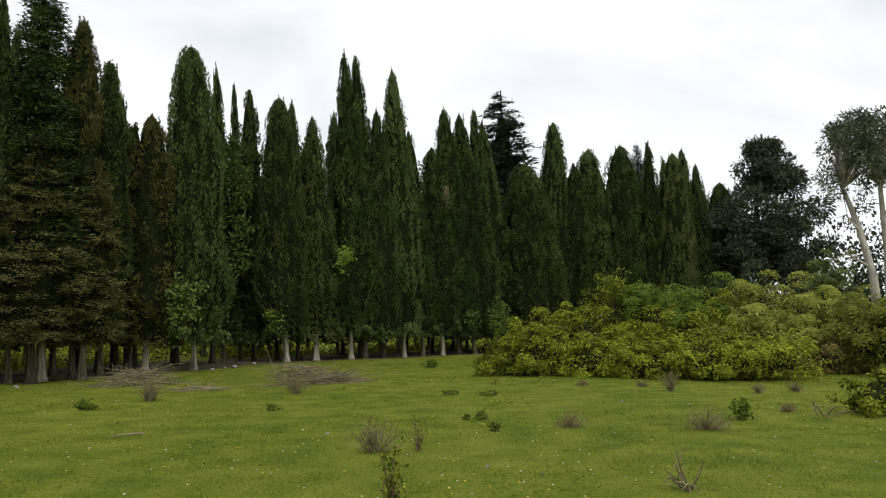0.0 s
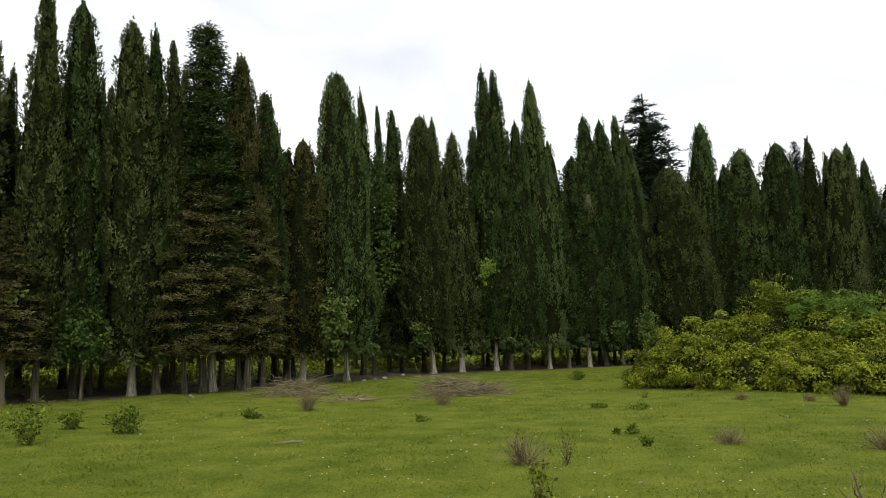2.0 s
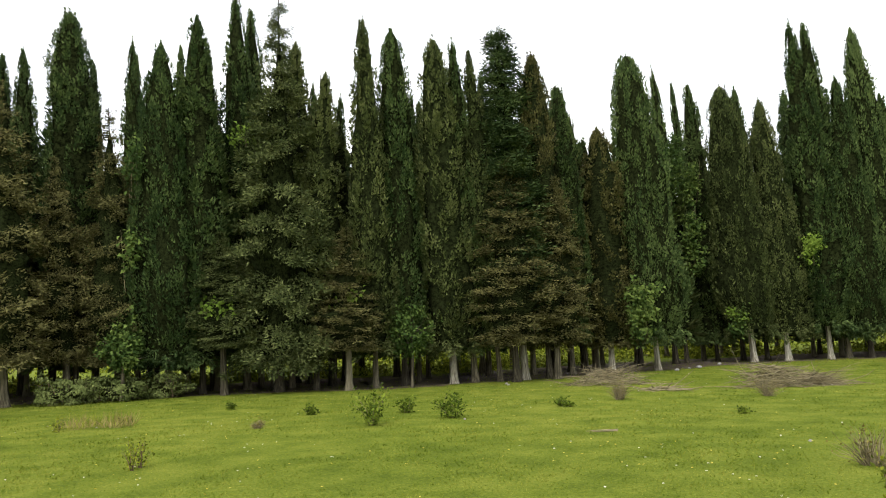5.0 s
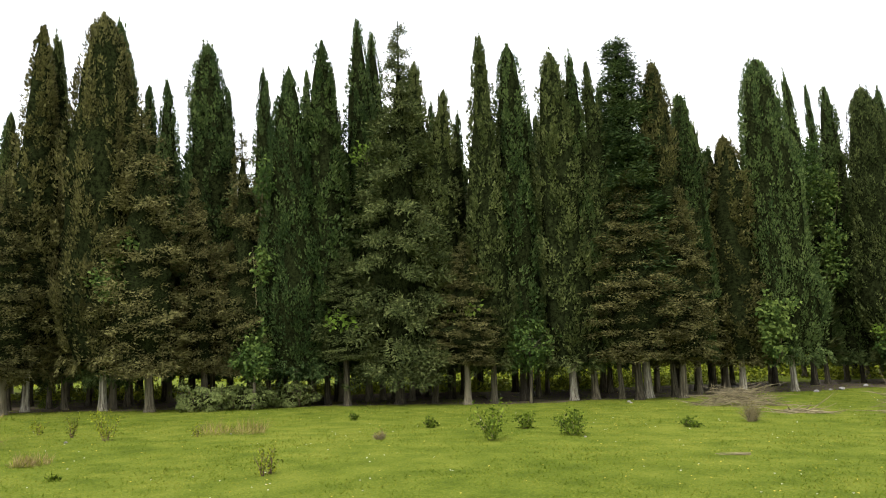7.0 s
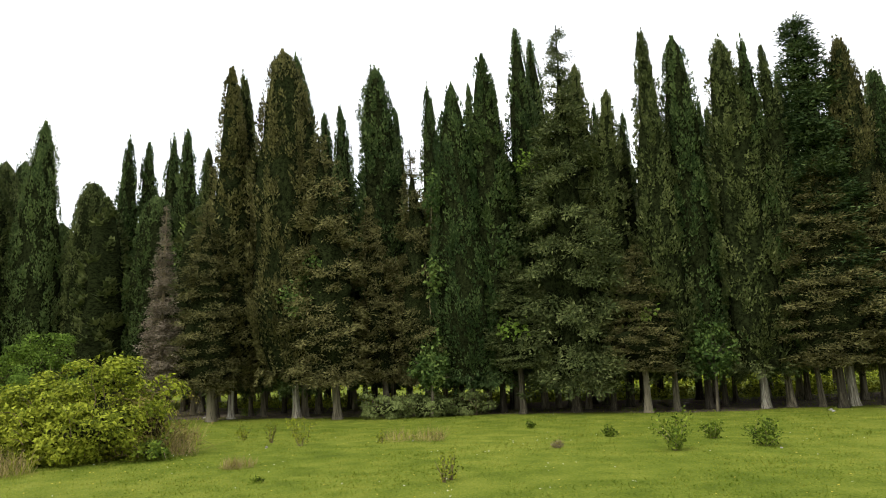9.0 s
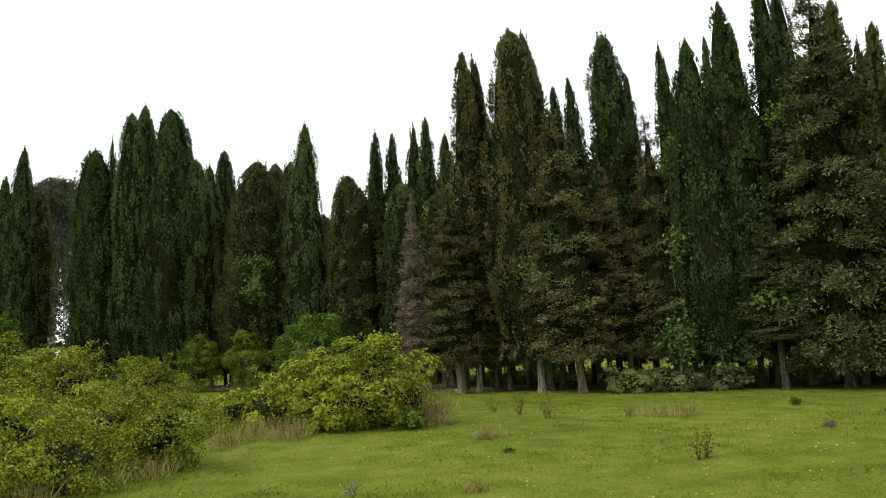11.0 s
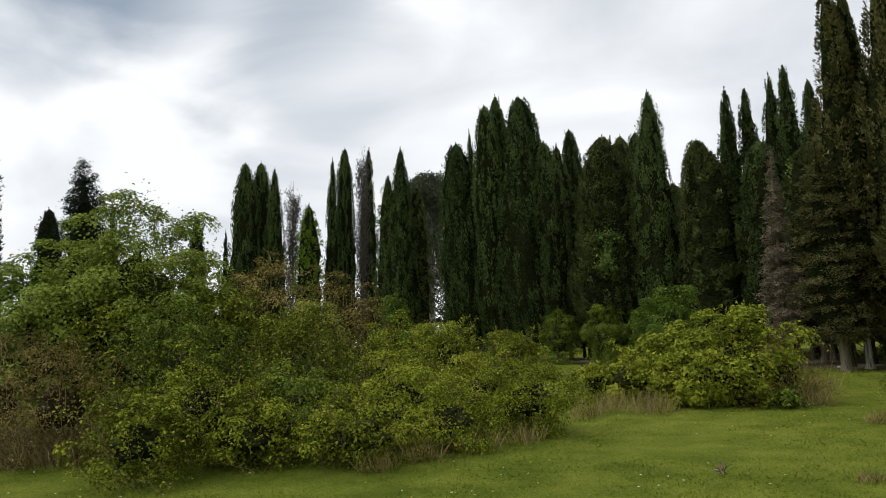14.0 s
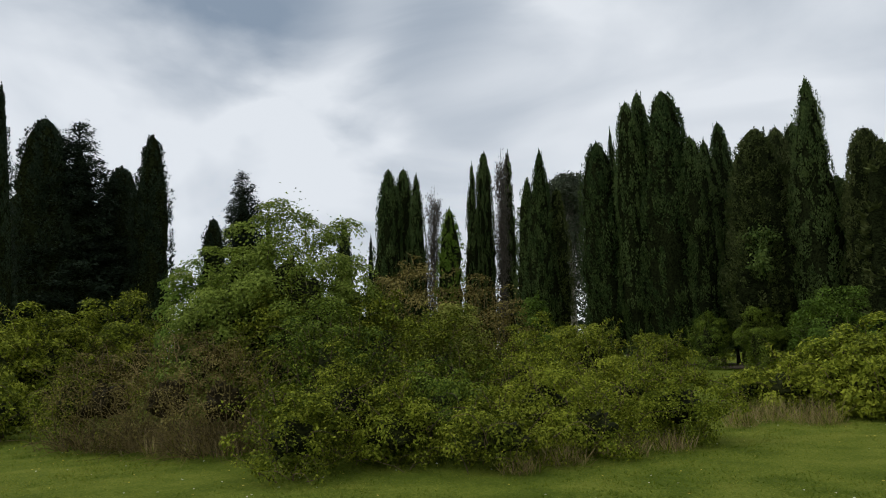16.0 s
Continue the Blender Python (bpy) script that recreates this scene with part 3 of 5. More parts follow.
tree(SPIRE, GREEN, 3.8, 54.9, 17.4, 0.85, -0.58, 0.04)
tree(SPIRE, GREEN, -6.6, 46.5, 15.5, 0.90, -0.27, -0.04)
tree(SPIRE, OLIVE, -17.90, 21.50, 14.3, 0.72, -0.16, -0.13)
tree(ROUND, GREEN, -17.52, 22.78, 14.3, 0.73, -0.14, -0.11)
tree(ROUND, OLIVE, -16.0, 23.9, 13.8, 0.80, -0.30, -0.20, white=True)
tree(SPIRE, GREEN, -15.65, 24.87, 13.9, 0.70, -0.35, -0.22)
tree(SPIRE, OLIVE, -14.70, 25.20, 13.4, 0.60, -0.63, -0.37)
tree(RAGGED, GREEN, -14.05, 26.03, 14.2, 1.40, -0.41, -0.23, white=True)
tree(ROUND, RUSSET, -13.4, 26.8, 13.4, 0.71, -0.03, -0.01)
tree(ROUND, GREEN, -13.6, 29.5, 12.7, 0.65, 0.03, 0.01)
tree(SPIRE, OLIVE, -14.1, 32.0, 12.0, 0.62, -0.05, -0.02)
tree(ROUND, RUSSET, -12.4, 30.9, 10.9, 0.88, 0.01, 0.00, white=True)
tree(SPIRE, OLIVE, -19.90, 20.40, 12.3, 0.75, 0.38, 0.36)
tree(SPIRE, GREEN, -21.14, 22.66, 12.2, 0.55, 0.36, 0.33)
tree(SPIRE, OLIVE, -21.61, 20.78, 14.1, 0.92, 0.20, 0.21)
tree(DEODAR, OLIVE, -20.5, 19.1, 14.9, 2.15, 0.06, 0.07)
tree(SPIRE, GREEN, -23.14, 19.86, 16.3, 0.80, -0.28, -0.32)
tree(SPIRE, GREEN, -23.54, 20.96, 16.2, 0.75, -0.25, -0.29)
tree(SPIRE, OLIVE, -24.2, 19.3, 14.1, 0.60, -0.30, -0.38)
tree(SPIRE, GREEN, -22.85, 17.54, 14.5, 0.90, -0.18, -0.24)
tree(SPIRE, GREEN, -23.40, 16.50, 13.2, 1.05, -0.23, -0.34)
tree(SPIRE, GREEN, -26.80, 17.50, 14.5, 0.62, -0.22, -0.34)
tree(ROUND, RUSSET, -28.72, 11.51, 15.6, 1.28, -0.20, -0.51, white=True)
tree(SPIRE, GREEN, -29.14, 12.06, 15.7, 1.10, -0.14, -0.34)
tree(SPIRE, OLIVE, -31.1, 11.0, 15.3, 0.71, -0.34, -0.98)
tree(SPIRE, RUSSET, -30.8, 9.5, 15.2, 0.92, -0.05, -0.15, white=True)
tree(SPIRE, GREEN, -32.2, 10.8, 15.4, 0.52, -0.10, -0.31)
tree(SPIRE, GREEN, -32.30, 15.90, 15.0, 0.70, -0.25, -0.51)
tree(SPIRE, GREEN, -33.50, 15.60, 15.0, 0.72, -0.25, -0.55)
tree(ROUND, GREEN, -27.9, 15.6, 15.4, 0.91, -0.28, -0.50)
tree(SPIRE, GREEN, -29.3, 17.2, 14.1, 0.52, -0.19, -0.33)
tree(SPIRE, GREEN, -25.6, 18.9, 14.4, 0.50, -0.20, -0.30)
tree(BROWN, RUSSET, -24.6, 15.3, 10.5, 1.25, -0.27, -0.45)
tree(BROWN, RUSSET, -26.3, 12.2, 11.2, 1.67, -0.28, -0.61)
tree(SPIRE, OLIVE, -32.7, 9.4, 11.9, 0.57, -0.13, -0.47)
tree(BROWN, RUSSET, -26.3, 14.4, 8.8, 1.04, -0.32, -0.60)
tree(BROWN, RUSSET, -18.2, 20.3, 5.9, 1.26, 0.02, 0.01)
tree(BROWN, RUSSET, -13.9, 25.0, 8.5, 1.76, 0.01, 0.00)
tree(BROWN, RUSSET, -29.8, 8.4, 8.6, 1.43, -0.08, -0.29)
tree(BROWN, OLIVE, -21.5, 17.4, 5.8, 1.17, -0.10, -0.12)
tree(BROWN, RUSSET, -12.9, 26.5, 7.9, 1.36, 0.27, 0.13)
tree(SPIRE, GREEN, -18.4, 24.9, 12.3, 0.43, 0.00, 0.00)
tree(SPIRE, GREEN, -19.3, 26.8, 12.6, 0.56, -0.02, -0.02)
tree(SPIRE, GREEN, -17.6, 29.1, 14.0, 0.65, 0.19, 0.11)
tree(SPIRE, GREEN, -23.3, 23.4, 13.5, 0.51, 0.28, 0.28)
tree(SPIRE, GREEN, -44.37, 7.60, 15.6, 0.82, -0.01, -0.09)
tree(SPIRE, GREEN, -44.66, 8.80, 15.6, 0.82, -0.02, -0.13)
tree(SPIRE, GREEN, -43.86, 9.90, 15.9, 0.82, -0.01, -0.03)
tree(SPIRE, GREEN, -42.75, 10.49, 16.1, 0.82, -0.02, -0.08)
tree(SPIRE, GREEN, -40.55, 10.88, 14.4, 0.82, 0.04, 0.14)
tree(SPIRE, GREEN, -46.9, 3.2, 16.8, 1.26, 0.01, 0.14)
tree(ROUND, OLIVE, -45.6, 5.8, 13.1, 1.34, 0.01, 0.07)
tree(ROUND, GREEN, -55.7, -5.4, 20.4, 1.85, 0.03, -0.33)
tree(ROUND, GREEN, -56.4, -8.2, 20.2, 1.27, 0.05, -0.35)
tree(ROUND, GREEN, -57.5, -7.4, 21.2, 1.11, 0.05, -0.41)
tree(ROUND, GREEN, -57.0, -10.7, 17.5, 1.47, 0.08, -0.42)
tree(SPIRE, GREEN, -60.1, -10.1, 19.3, 0.56, 0.07, -0.42)
tree(ROUND, GREEN, -54.9, -3.7, 16.4, 1.23, 0.01, -0.22)
tree(ROUND, GREEN, -55.9, -2.8, 16.3, 0.86, 0.01, -0.24)
tree(ROUND, GREEN, -60.0, -2.0, 18.6, 1.06, 0.01, -0.15)
tree(ROUND, OLIVE, -48.0, 0.3, 14.5, 1.84, 0.00, 0.06)
tree(ROUND, OLIVE, -52.0, 1.7, 15.5, 1.20, -0.00, -0.04)
tree(ROUND, GREEN, -52.9, 2.7, 15.9, 1.14, 0.00, 0.01)
tree(DEAD, GREY, -36.2, 7.8, 9.8, 1.05, 0.02, 0.09)
tree(ROUND, GREEN, -42.2, 8.5, 11.9, 1.16, 0.04, 0.19)
tree(ROUND, GREEN, -57.0, -0.7, 15.1, 1.10, 0.00, -0.09)
tree(ROUND, GREEN, -59.6, -6.6, 16.8, 1.38, 0.02, -0.14)
tree(ROUND, GREEN, -49.8, 4.7, 11.4, 1.15, 0.01, 0.06)
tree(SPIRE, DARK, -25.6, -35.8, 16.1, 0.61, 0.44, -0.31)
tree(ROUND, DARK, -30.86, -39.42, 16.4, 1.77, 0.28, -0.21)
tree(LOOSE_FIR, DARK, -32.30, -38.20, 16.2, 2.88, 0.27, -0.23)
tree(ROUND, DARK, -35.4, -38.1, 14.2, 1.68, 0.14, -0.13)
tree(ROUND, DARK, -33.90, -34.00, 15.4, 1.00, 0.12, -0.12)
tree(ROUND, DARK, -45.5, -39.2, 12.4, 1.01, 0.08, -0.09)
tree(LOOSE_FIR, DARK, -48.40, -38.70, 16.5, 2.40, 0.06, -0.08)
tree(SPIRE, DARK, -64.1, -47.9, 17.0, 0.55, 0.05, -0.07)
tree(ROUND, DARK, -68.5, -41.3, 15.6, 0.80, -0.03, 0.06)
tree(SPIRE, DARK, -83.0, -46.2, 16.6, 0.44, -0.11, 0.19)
tree(ROUND, GREEN, -66.4, -34.8, 20.3, 1.27, -0.10, 0.19)
tree(ROUND, GREEN, -68.0, -33.9, 20.6, 1.29, -0.10, 0.20)
tree(SPIRE, GREEN, -66.8, -31.9, 19.5, 1.02, -0.12, 0.25)
tree(BARE, DARK_TWIG, -65.7, -29.5, 17.6, 0.72, -0.13, 0.30)
tree(ROUND, FRESH, -64.5, -27.3, 15.1, 1.02, -0.09, 0.22)
tree(SPIRE, GREEN, -72.7, -28.2, 21.4, 0.72, -0.17, 0.43)
tree(ROUND, GREEN, -74.1, -27.4, 23.0, 1.09, -0.20, 0.54)
tree(BARE, DARK_TWIG, -72.8, -24.9, 22.5, 0.77, -0.17, 0.50)
tree(SPIRE, GREEN, -75.0, -24.9, 22.9, 0.91, -0.16, 0.49)
tree(ROUND, GREEN, -64.1, -19.5, 17.0, 0.88, -0.14, 0.46)
tree(SPIRE, GREEN, -63.5, -18.2, 19.4, 1.22, -0.16, 0.57)
tree(ROUND, OLIVE, -64.8, -17.0, 15.9, 1.03, -0.13, 0.49)

# trees behind the front row, lower than those that stand out
wood_rng = random.Random(21)
for back in (3.6, 7.0, 11.0, 15.0, 20.0):
    for i in range(38):
        s = (i + 0.5 + wood_rng.uniform(-0.35, 0.35)) / 38
        p = row_point(s, back + wood_rng.uniform(-1.0, 1.0))
        open_side = 0.36 < s < 0.50
        if open_side and back > 14 or wood_rng.random() < 0.12:
            continue
        tree(SPIRE if wood_rng.random() < 0.6 else ROUND, wood_rng.choice((GREEN, GREEN, OLIVE)), round(p.x, 1), round(p.y, 1), wood_rng.uniform(9.8, 12.0), wood_rng.uniform(0.85, 1.2), bole=1.7 if open_side else 1.35, low=True)


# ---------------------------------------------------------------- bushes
# solid bush hearts, coloured dark to stand for the shade behind the leaves
HEART = foliage("heart_shade", (0.008, 0.010, 0.004), (0.022, 0.026, 0.008), (0.050, 0.056, 0.015), island=0.0, through_light=0.0, scale=16.0)
HEART_DRY = foliage("dry_heart_shade", (0.014, 0.011, 0.005), (0.035, 0.028, 0.011), (0.07, 0.056, 0.022), island=0.0, through_light=0.0, scale=14.0)


class Style:
    def __init__(self, leaf, density, mound, canes, cane_len, heart, label):
        self.leaf, self.density, self.mound, self.canes, self.cane_len, self.heart, self.label = leaf, density, mound, canes, cane_len, heart, label


THICKET = Style(0.088, 620, 0.36, 3.2, 1.3, 0.50, "in the thicket at the meadow's edge")
NEAR = Style(0.046, 1350, 0.25, 9.0, 1.3, 0.44, "in the dense thicket on the turf")
TALL = Style(0.066, 760, 0.36, 3.0, 0.7, 0.46, "rising above the thicket")
BUSH_WORDS = {"bramble_leaf": ("bramble_bush", "tangled green bramble bush"), "bright_bramble_leaf": ("bramble_bush", "bright yellow-green bramble bush"), "fresh_leaf": ("leafy_shrub", "bright fresh green leafy shrub"), "yellowish_leaf": ("leafy_shrub", "yellowish green spreading shrub"),
              "dry_bramble_leaf": ("dry_shrub", "brownish half-dry twiggy shrub"), "sage_leaf": ("leafy_shrub", "dull grey-green leafy shrub"), "glossy_leaf": ("leafy_shrub", "dark glossy broad-leaved shrub"), "sapling_leaf": ("sapling", "light green airy sapling")}
bush_seed = [100]


def lumps(w, seed):
    p = (w[0] * 1.9 + seed, w[1] * 1.9, w[2] * 1.9)
    q = (w[0] * 4.6 + seed, w[1] * 4.6, w[2] * 4.6)
    return 1 + 0.42 * noise.noise(p) + 0.26 * noise.noise(q)


def bush(style, mat, x, y, r, h):
    """A bush: a dark heart for the shade within, leaf clumps over it and arching leafy canes that stick out."""
    bush_seed[0] += 1
    seed = bush_seed[0]
    rng = np.random.default_rng(seed)
    name, words = BUSH_WORDS[mat.name]
    dry = mat is DRY_LEAF
    root = new(name)
    root.location = (x, y, 0)
    cz, rz, depth = h * 0.42, h * 0.58, r * 0.85
    axes = np.array([r, depth, rz])
    area = 4 * math.pi * ((r * depth + r * rz + depth * rz) / 3) * 0.72
    size = style.mound * min(1.25, max(0.3, 0.45 + 0.4 * min(r, h)))
    clumps = max(8, int(area * 0.36 / size ** 2))
    way = unit(rng.normal(size=(clumps, 3)) + np.array([0, 0, 0.15]))
    way[:, 2] = np.where(way[:, 2] < -0.72, -way[:, 2], way[:, 2])
    f = np.array([lumps(w, seed) for w in way])
    if style is TALL:
        f = 0.5 * f + 0.45
    f *= np.where(rng.uniform(size=clumps) < 0.35, rng.uniform(0.55, 0.85, clumps), rng.uniform(0.82, 1.04, clumps))
    centre = way * axes * f[:, None] + np.array([0, 0, cz])
    big = size * rng.uniform(0.6, 1.35, clumps)
    # arching canes
    paths, lines = [], []
    for i in range(3 + int(area * style.canes * (6.0 if dry else 1.0))):
        w = unit(rng.normal(size=3) + np.array([0, 0, 0.35]))
        low = rng.uniform() < (0.75 if dry else 0.35)
        g = lumps(w, seed) * 0.8
        start = np.array([w[0] * r * g, w[1] * depth * g, 0.0 if low else max(0.0, cz + w[2] * rz * g)])
        lean = np.array([w[0], w[1], 0.0]) * (0.25 if style is TALL else 0.55) + np.array([0, 0, rng.uniform(0.7, 1.4)])
        path = wobble_path(rng, start, lean, style.cane_len * rng.uniform(0.35, 1.0) * (min(1.0, h / 1.6) if low else 0.7), 0.007 if style is NEAR else 0.011, 6, 0.2, 0.05 if style is TALL else 0.2)
        path = [(np.array([p[0], p[1], max(p[2], 0.02)]), t) for p, t in path]
        paths.append(path)
        lines += [p for p, _ in path[2:]]
    lines = np.array(lines)
    n = int(area * style.density)
    n2 = int(n * (0.12 if dry else 0.22))
    # leafy mounds: the leaves lie on the upper and outer side of each, with shaded hollows between
    k = rng.choice(clumps, n, p=big ** 2 / (big ** 2).sum())
    w = unit(rng.normal(0, 0.75, (n, 3)) + way[k] * 0.75 + np.array([0, 0, 0.55]))
    at = centre[k] + w * (big[k] * rng.uniform(0.15, 1.0, n) ** 0.35)[:, None] * np.array([1, 1, 0.72])
    flat = w + way[k] * 0.3 + np.array([0, 0, 0.45])
    aim = np.cross(flat, rng.normal(size=(n, 3))) + w * 0.25
    # leaves in the hollows and low on the flanks
    deep = rng.uniform(size=n) < 0.24
    u = unit(rng.normal(size=(n, 3)))
    g = np.array([lumps(d, seed) for d in u]) * rng.uniform(0.5, 0.98, n)
    at = np.where(deep[:, None], u * axes * g[:, None] + np.array([0, 0, cz]), at)
    flat = np.where(deep[:, None], u + np.array([0, 0, 0.5]), flat)
    j = rng.integers(0, len(lines), n2)
    at = np.concatenate([at, lines[j] + rng.normal(0, 0.045, (n2, 3))])
    aim = np.concatenate([unit(aim), rng.normal(0, 0.7, (n2, 3))])
    flat = np.concatenate([flat, np.tile([0.0, 0.0, 1.0], (n2, 1))])
    at[:, 2] = np.abs(at[:, 2]) + 0.02
    L = style.leaf * rng.uniform(0.6, 1.3, n + n2)
    if dry:
        keep = rng.uniform(size=n + n2) < (0.6 if style is TALL else 0.4)
        at, aim, flat, L = at[keep], aim[keep], flat[keep], L[keep] * 0.8
    shape = sprigs if style is THICKET else leaves
    q = shape(rng, at, aim, L, L * rng.uniform(0.5, 0.8, len(L)), face=flat)
    tagged(part("foliage", poly_mesh("foliage", [(q, None, 0)], [mat]), root), kind="stuff")
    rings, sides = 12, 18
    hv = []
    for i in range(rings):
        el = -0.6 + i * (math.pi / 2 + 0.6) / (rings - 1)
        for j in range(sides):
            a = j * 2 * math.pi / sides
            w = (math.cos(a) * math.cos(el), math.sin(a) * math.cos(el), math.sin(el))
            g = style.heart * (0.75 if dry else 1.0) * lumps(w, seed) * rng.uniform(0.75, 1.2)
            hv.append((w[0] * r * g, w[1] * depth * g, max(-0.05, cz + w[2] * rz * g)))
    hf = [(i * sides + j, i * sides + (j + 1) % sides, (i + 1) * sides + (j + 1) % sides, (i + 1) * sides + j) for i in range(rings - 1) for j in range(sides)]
    part("inner_growth", quads_mesh("inner_growth", hv, [HEART_DRY if dry else HEART], faces=np.array(hf)), root, "dark solid heart standing for the shade inside the bush")
    v, fc = tubes(paths, 3)
    tagged(part("cane_tangle", quads_mesh("cane_tangle", v, [DRY_CANE if dry else TWIG if style is TALL else RED_TWIG], faces=fc), root, "thin brown arching canes"), kind="stuff")
    return tagged(root, words + " " + style.label, "bush", "bushes of the thickets")


def young_tree(mat, x, y, z, r, rz):
    """A small broadleaf tree with a rounded crown."""
    bush_seed[0] += 1
    rng = np.random.default_rng(bush_seed[0])
    root = new("young_tree")
    root.location = (x, y, 0)
    paths = [[((0, 0, -0.1), 0.07), ((0.03, 0.02, z * 0.5), 0.055), ((0, 0, z + rz * 0.6), 0.02)]]
    for i in range(12):
        a = rng.uniform(0, 6.28)
        paths.append(wobble_path(rng, (0, 0, z - rz * rng.uniform(0.1, 0.9)), (math.cos(a), math.sin(a), 0.7), r * 1.1, 0.025, 4, 0.2))
    v, f = tubes(paths, 6)
    part("trunk", quads_mesh("trunk", v, [BARK], faces=f), root)
    clumps = 46
    way = unit(rng.normal(size=(clumps, 3)))
    c = way * np.array([r, r, rz]) * rng.uniform(0.55, 1.0, (clumps, 1)) + np.array([0, 0, z])
    n = 1700
    k = rng.integers(0, clumps, n)
    L = rng.uniform(0.10, 0.18, n)
    q = leaves(rng, c[k] + rng.normal(0, 0.15, (n, 3)), way[k] * 0.3 + rng.normal(0, 0.6, (n, 3)), L, L * 0.6, face=way[k] + np.array([0, 0, 0.7]))
    part("crown", quads_mesh("crown", q, [mat]), root)
    return tagged(root, "young broadleaf tree with glossy green leaves", "tree", "young trees at the wood's edge")


def ivy(mat, x, y, z, r, rz):
    """Climbing leaves on the trees, on stems that rise from the ground."""
    bush_seed[0] += 1
    rng = np.random.default_rng(bush_seed[0])
    root = new("ivy")
    d = math.hypot(x, y)
    back = np.array([x / d, y / d, 0.0]) * 0.5
    root.location = (x + back[0], y + back[1], 0)
    paths = [wobble_path(rng, (rng.normal(0, 0.1), rng.normal(0, 0.1), z - rz), (rng.normal(0, 0.05), rng.normal(0, 0.05), 1), rz * rng.uniform(1.2, 1.8), 0.015, 8, 0.05) for i in range(3)]
    v, f = tubes(paths, 4)
    tagged(part("climbing_stem", quads_mesh("climbing_stem", v, [TWIG], faces=f), root), kind="stuff")
    n = max(160, int(720 * r * rz))
    clumps = max(10, n // 26)
    way = unit(rng.normal(size=(clumps, 3)))
    c = way * np.array([r, r * 0.7, rz]) * rng.uniform(0.2, 1.05, (clumps, 1)) + np.array([0, 0, z]) - back
    k = rng.integers(0, clumps, n)
    L = rng.uniform(0.12, 0.22, n)
    at = c[k] + rng.normal(0, 0.16, (n, 3))
    q = leaves(rng, at, rng.normal(0, 0.6, (n, 3)) + np.array([0, 0, -0.2]), L, L * 0.65, face=np.array([-back[0], -back[1], 0.5]))
    tagged(part("foliage", quads_mesh("foliage", q, [mat]), root), kind="stuff")
    return tagged(root, "green leafy climber growing up a cypress", "climber", "climbers on the trees")


def dead_bough(x, y, z, drop):
    """A dead grey spray of twigs that hangs from a crown."""
    bush_seed[0] += 1
    rng = np.random.default_rng(bush_seed[0])
    paths = [wobble_path(rng, (rng.normal(0, 0.08), rng.normal(0, 0.08), 0), (rng.normal(0, 0.28), rng.normal(0, 0.28), -1.0), drop * rng.uniform(0.4, 0.9), 0.007, 6, 0.14, 0.1) for i in range(26)]
    v, f = tubes(paths, 4)
    ob = new("dead_bough", quads_mesh("dead_bough", v, [TWIG], faces=f))
    ob.location = (x, y, z)
    return tagged(ob, "dead grey bough drooping from a cypress", "branch", "dead boughs")


# ---------------------------------------------------------------- small plants, sticks and stones
def plant(name, label, category, x, y, stems, leaf_at, leaf_mat, stem_mat, leaf=0.05, seed=0, sides=4):
    rng = np.random.default_rng(seed)
    root = new(name)
    root.location = (x, y, ground_height(x, y))
    v, f = tubes(stems, sides)
    tagged(part("twig_tangle", quads_mesh("twig_tangle", v, [stem_mat], faces=f), root), kind="stuff")
    if leaf_at is not None and len(leaf_at):
        L = leaf * rng.uniform(0.6, 1.3, len(leaf_at))
        q = leaves(rng, leaf_at, rng.normal(0, 0.6, leaf_at.shape) + np.array([0, 0, 0.35]), L, L * 0.55)
        tagged(part("foliage", quads_mesh("foliage", q, [leaf_mat]), root), kind="stuff")
    return tagged(root, label, category, "small plants on the meadow")


def stem_set(rng, r, h, count, thick, spread=0.6, wander=0.2, droop=0.02):
    out = []
    for i in range(count):
        a, q = rng.uniform(0, 6.28), rng.uniform(0, 1)
        out.append(wobble_path(rng, (math.cos(a) * r * 0.3 * q, math.sin(a) * r * 0.3 * q, -0.02), (math.cos(a) * spread * r / max(h, 0.05) * q * 1.6, math.sin(a) * spread * r / max(h, 0.05) * q * 1.6, 1), h * rng.uniform(0.65, 1.05), thick, 5, wander, droop))
    return out


def sprout(x, y, r, h):
    bush_seed[0] += 1
    rng = np.random.default_rng(bush_seed[0])
    st = stem_set(rng, r, h, 14, 0.007)
    pts = np.array([p for path in st for p, _ in path[1:]])
    n = int(220 + 2300 * r * h)
    at = pts[rng.integers(0, len(pts), n)] + rng.normal(0, 0.16, (n, 3)) * np.array([r, r, h * 0.5])
    at[:, 2] = np.maximum(at[:, 2], 0.01)
    return plant("sprout", "small dark green leafy seedling bush on the turf", "plant", x, y, st, at, GLOSSY, TWIG, 0.07 if h > 0.2 else 0.05, bush_seed[0])


def weed(x, y, r, h):
    bush_seed[0] += 1
    rng = np.random.default_rng(bush_seed[0])
    st = stem_set(rng, r, h, 12, 0.006, 0.5, 0.14)
    pts = np.array([p for path in st for p, _ in path[1:]])
    n = int(40 + 1500 * r * h)
    at = pts[rng.integers(0, len(pts), n)] + rng.normal(0, 0.03, (n, 3))
    return plant("weed", "thin upright green weed with small leaves", "plant", x, y, st, at, BRAMBLE, RED_TWIG, 0.05, bush_seed[0])


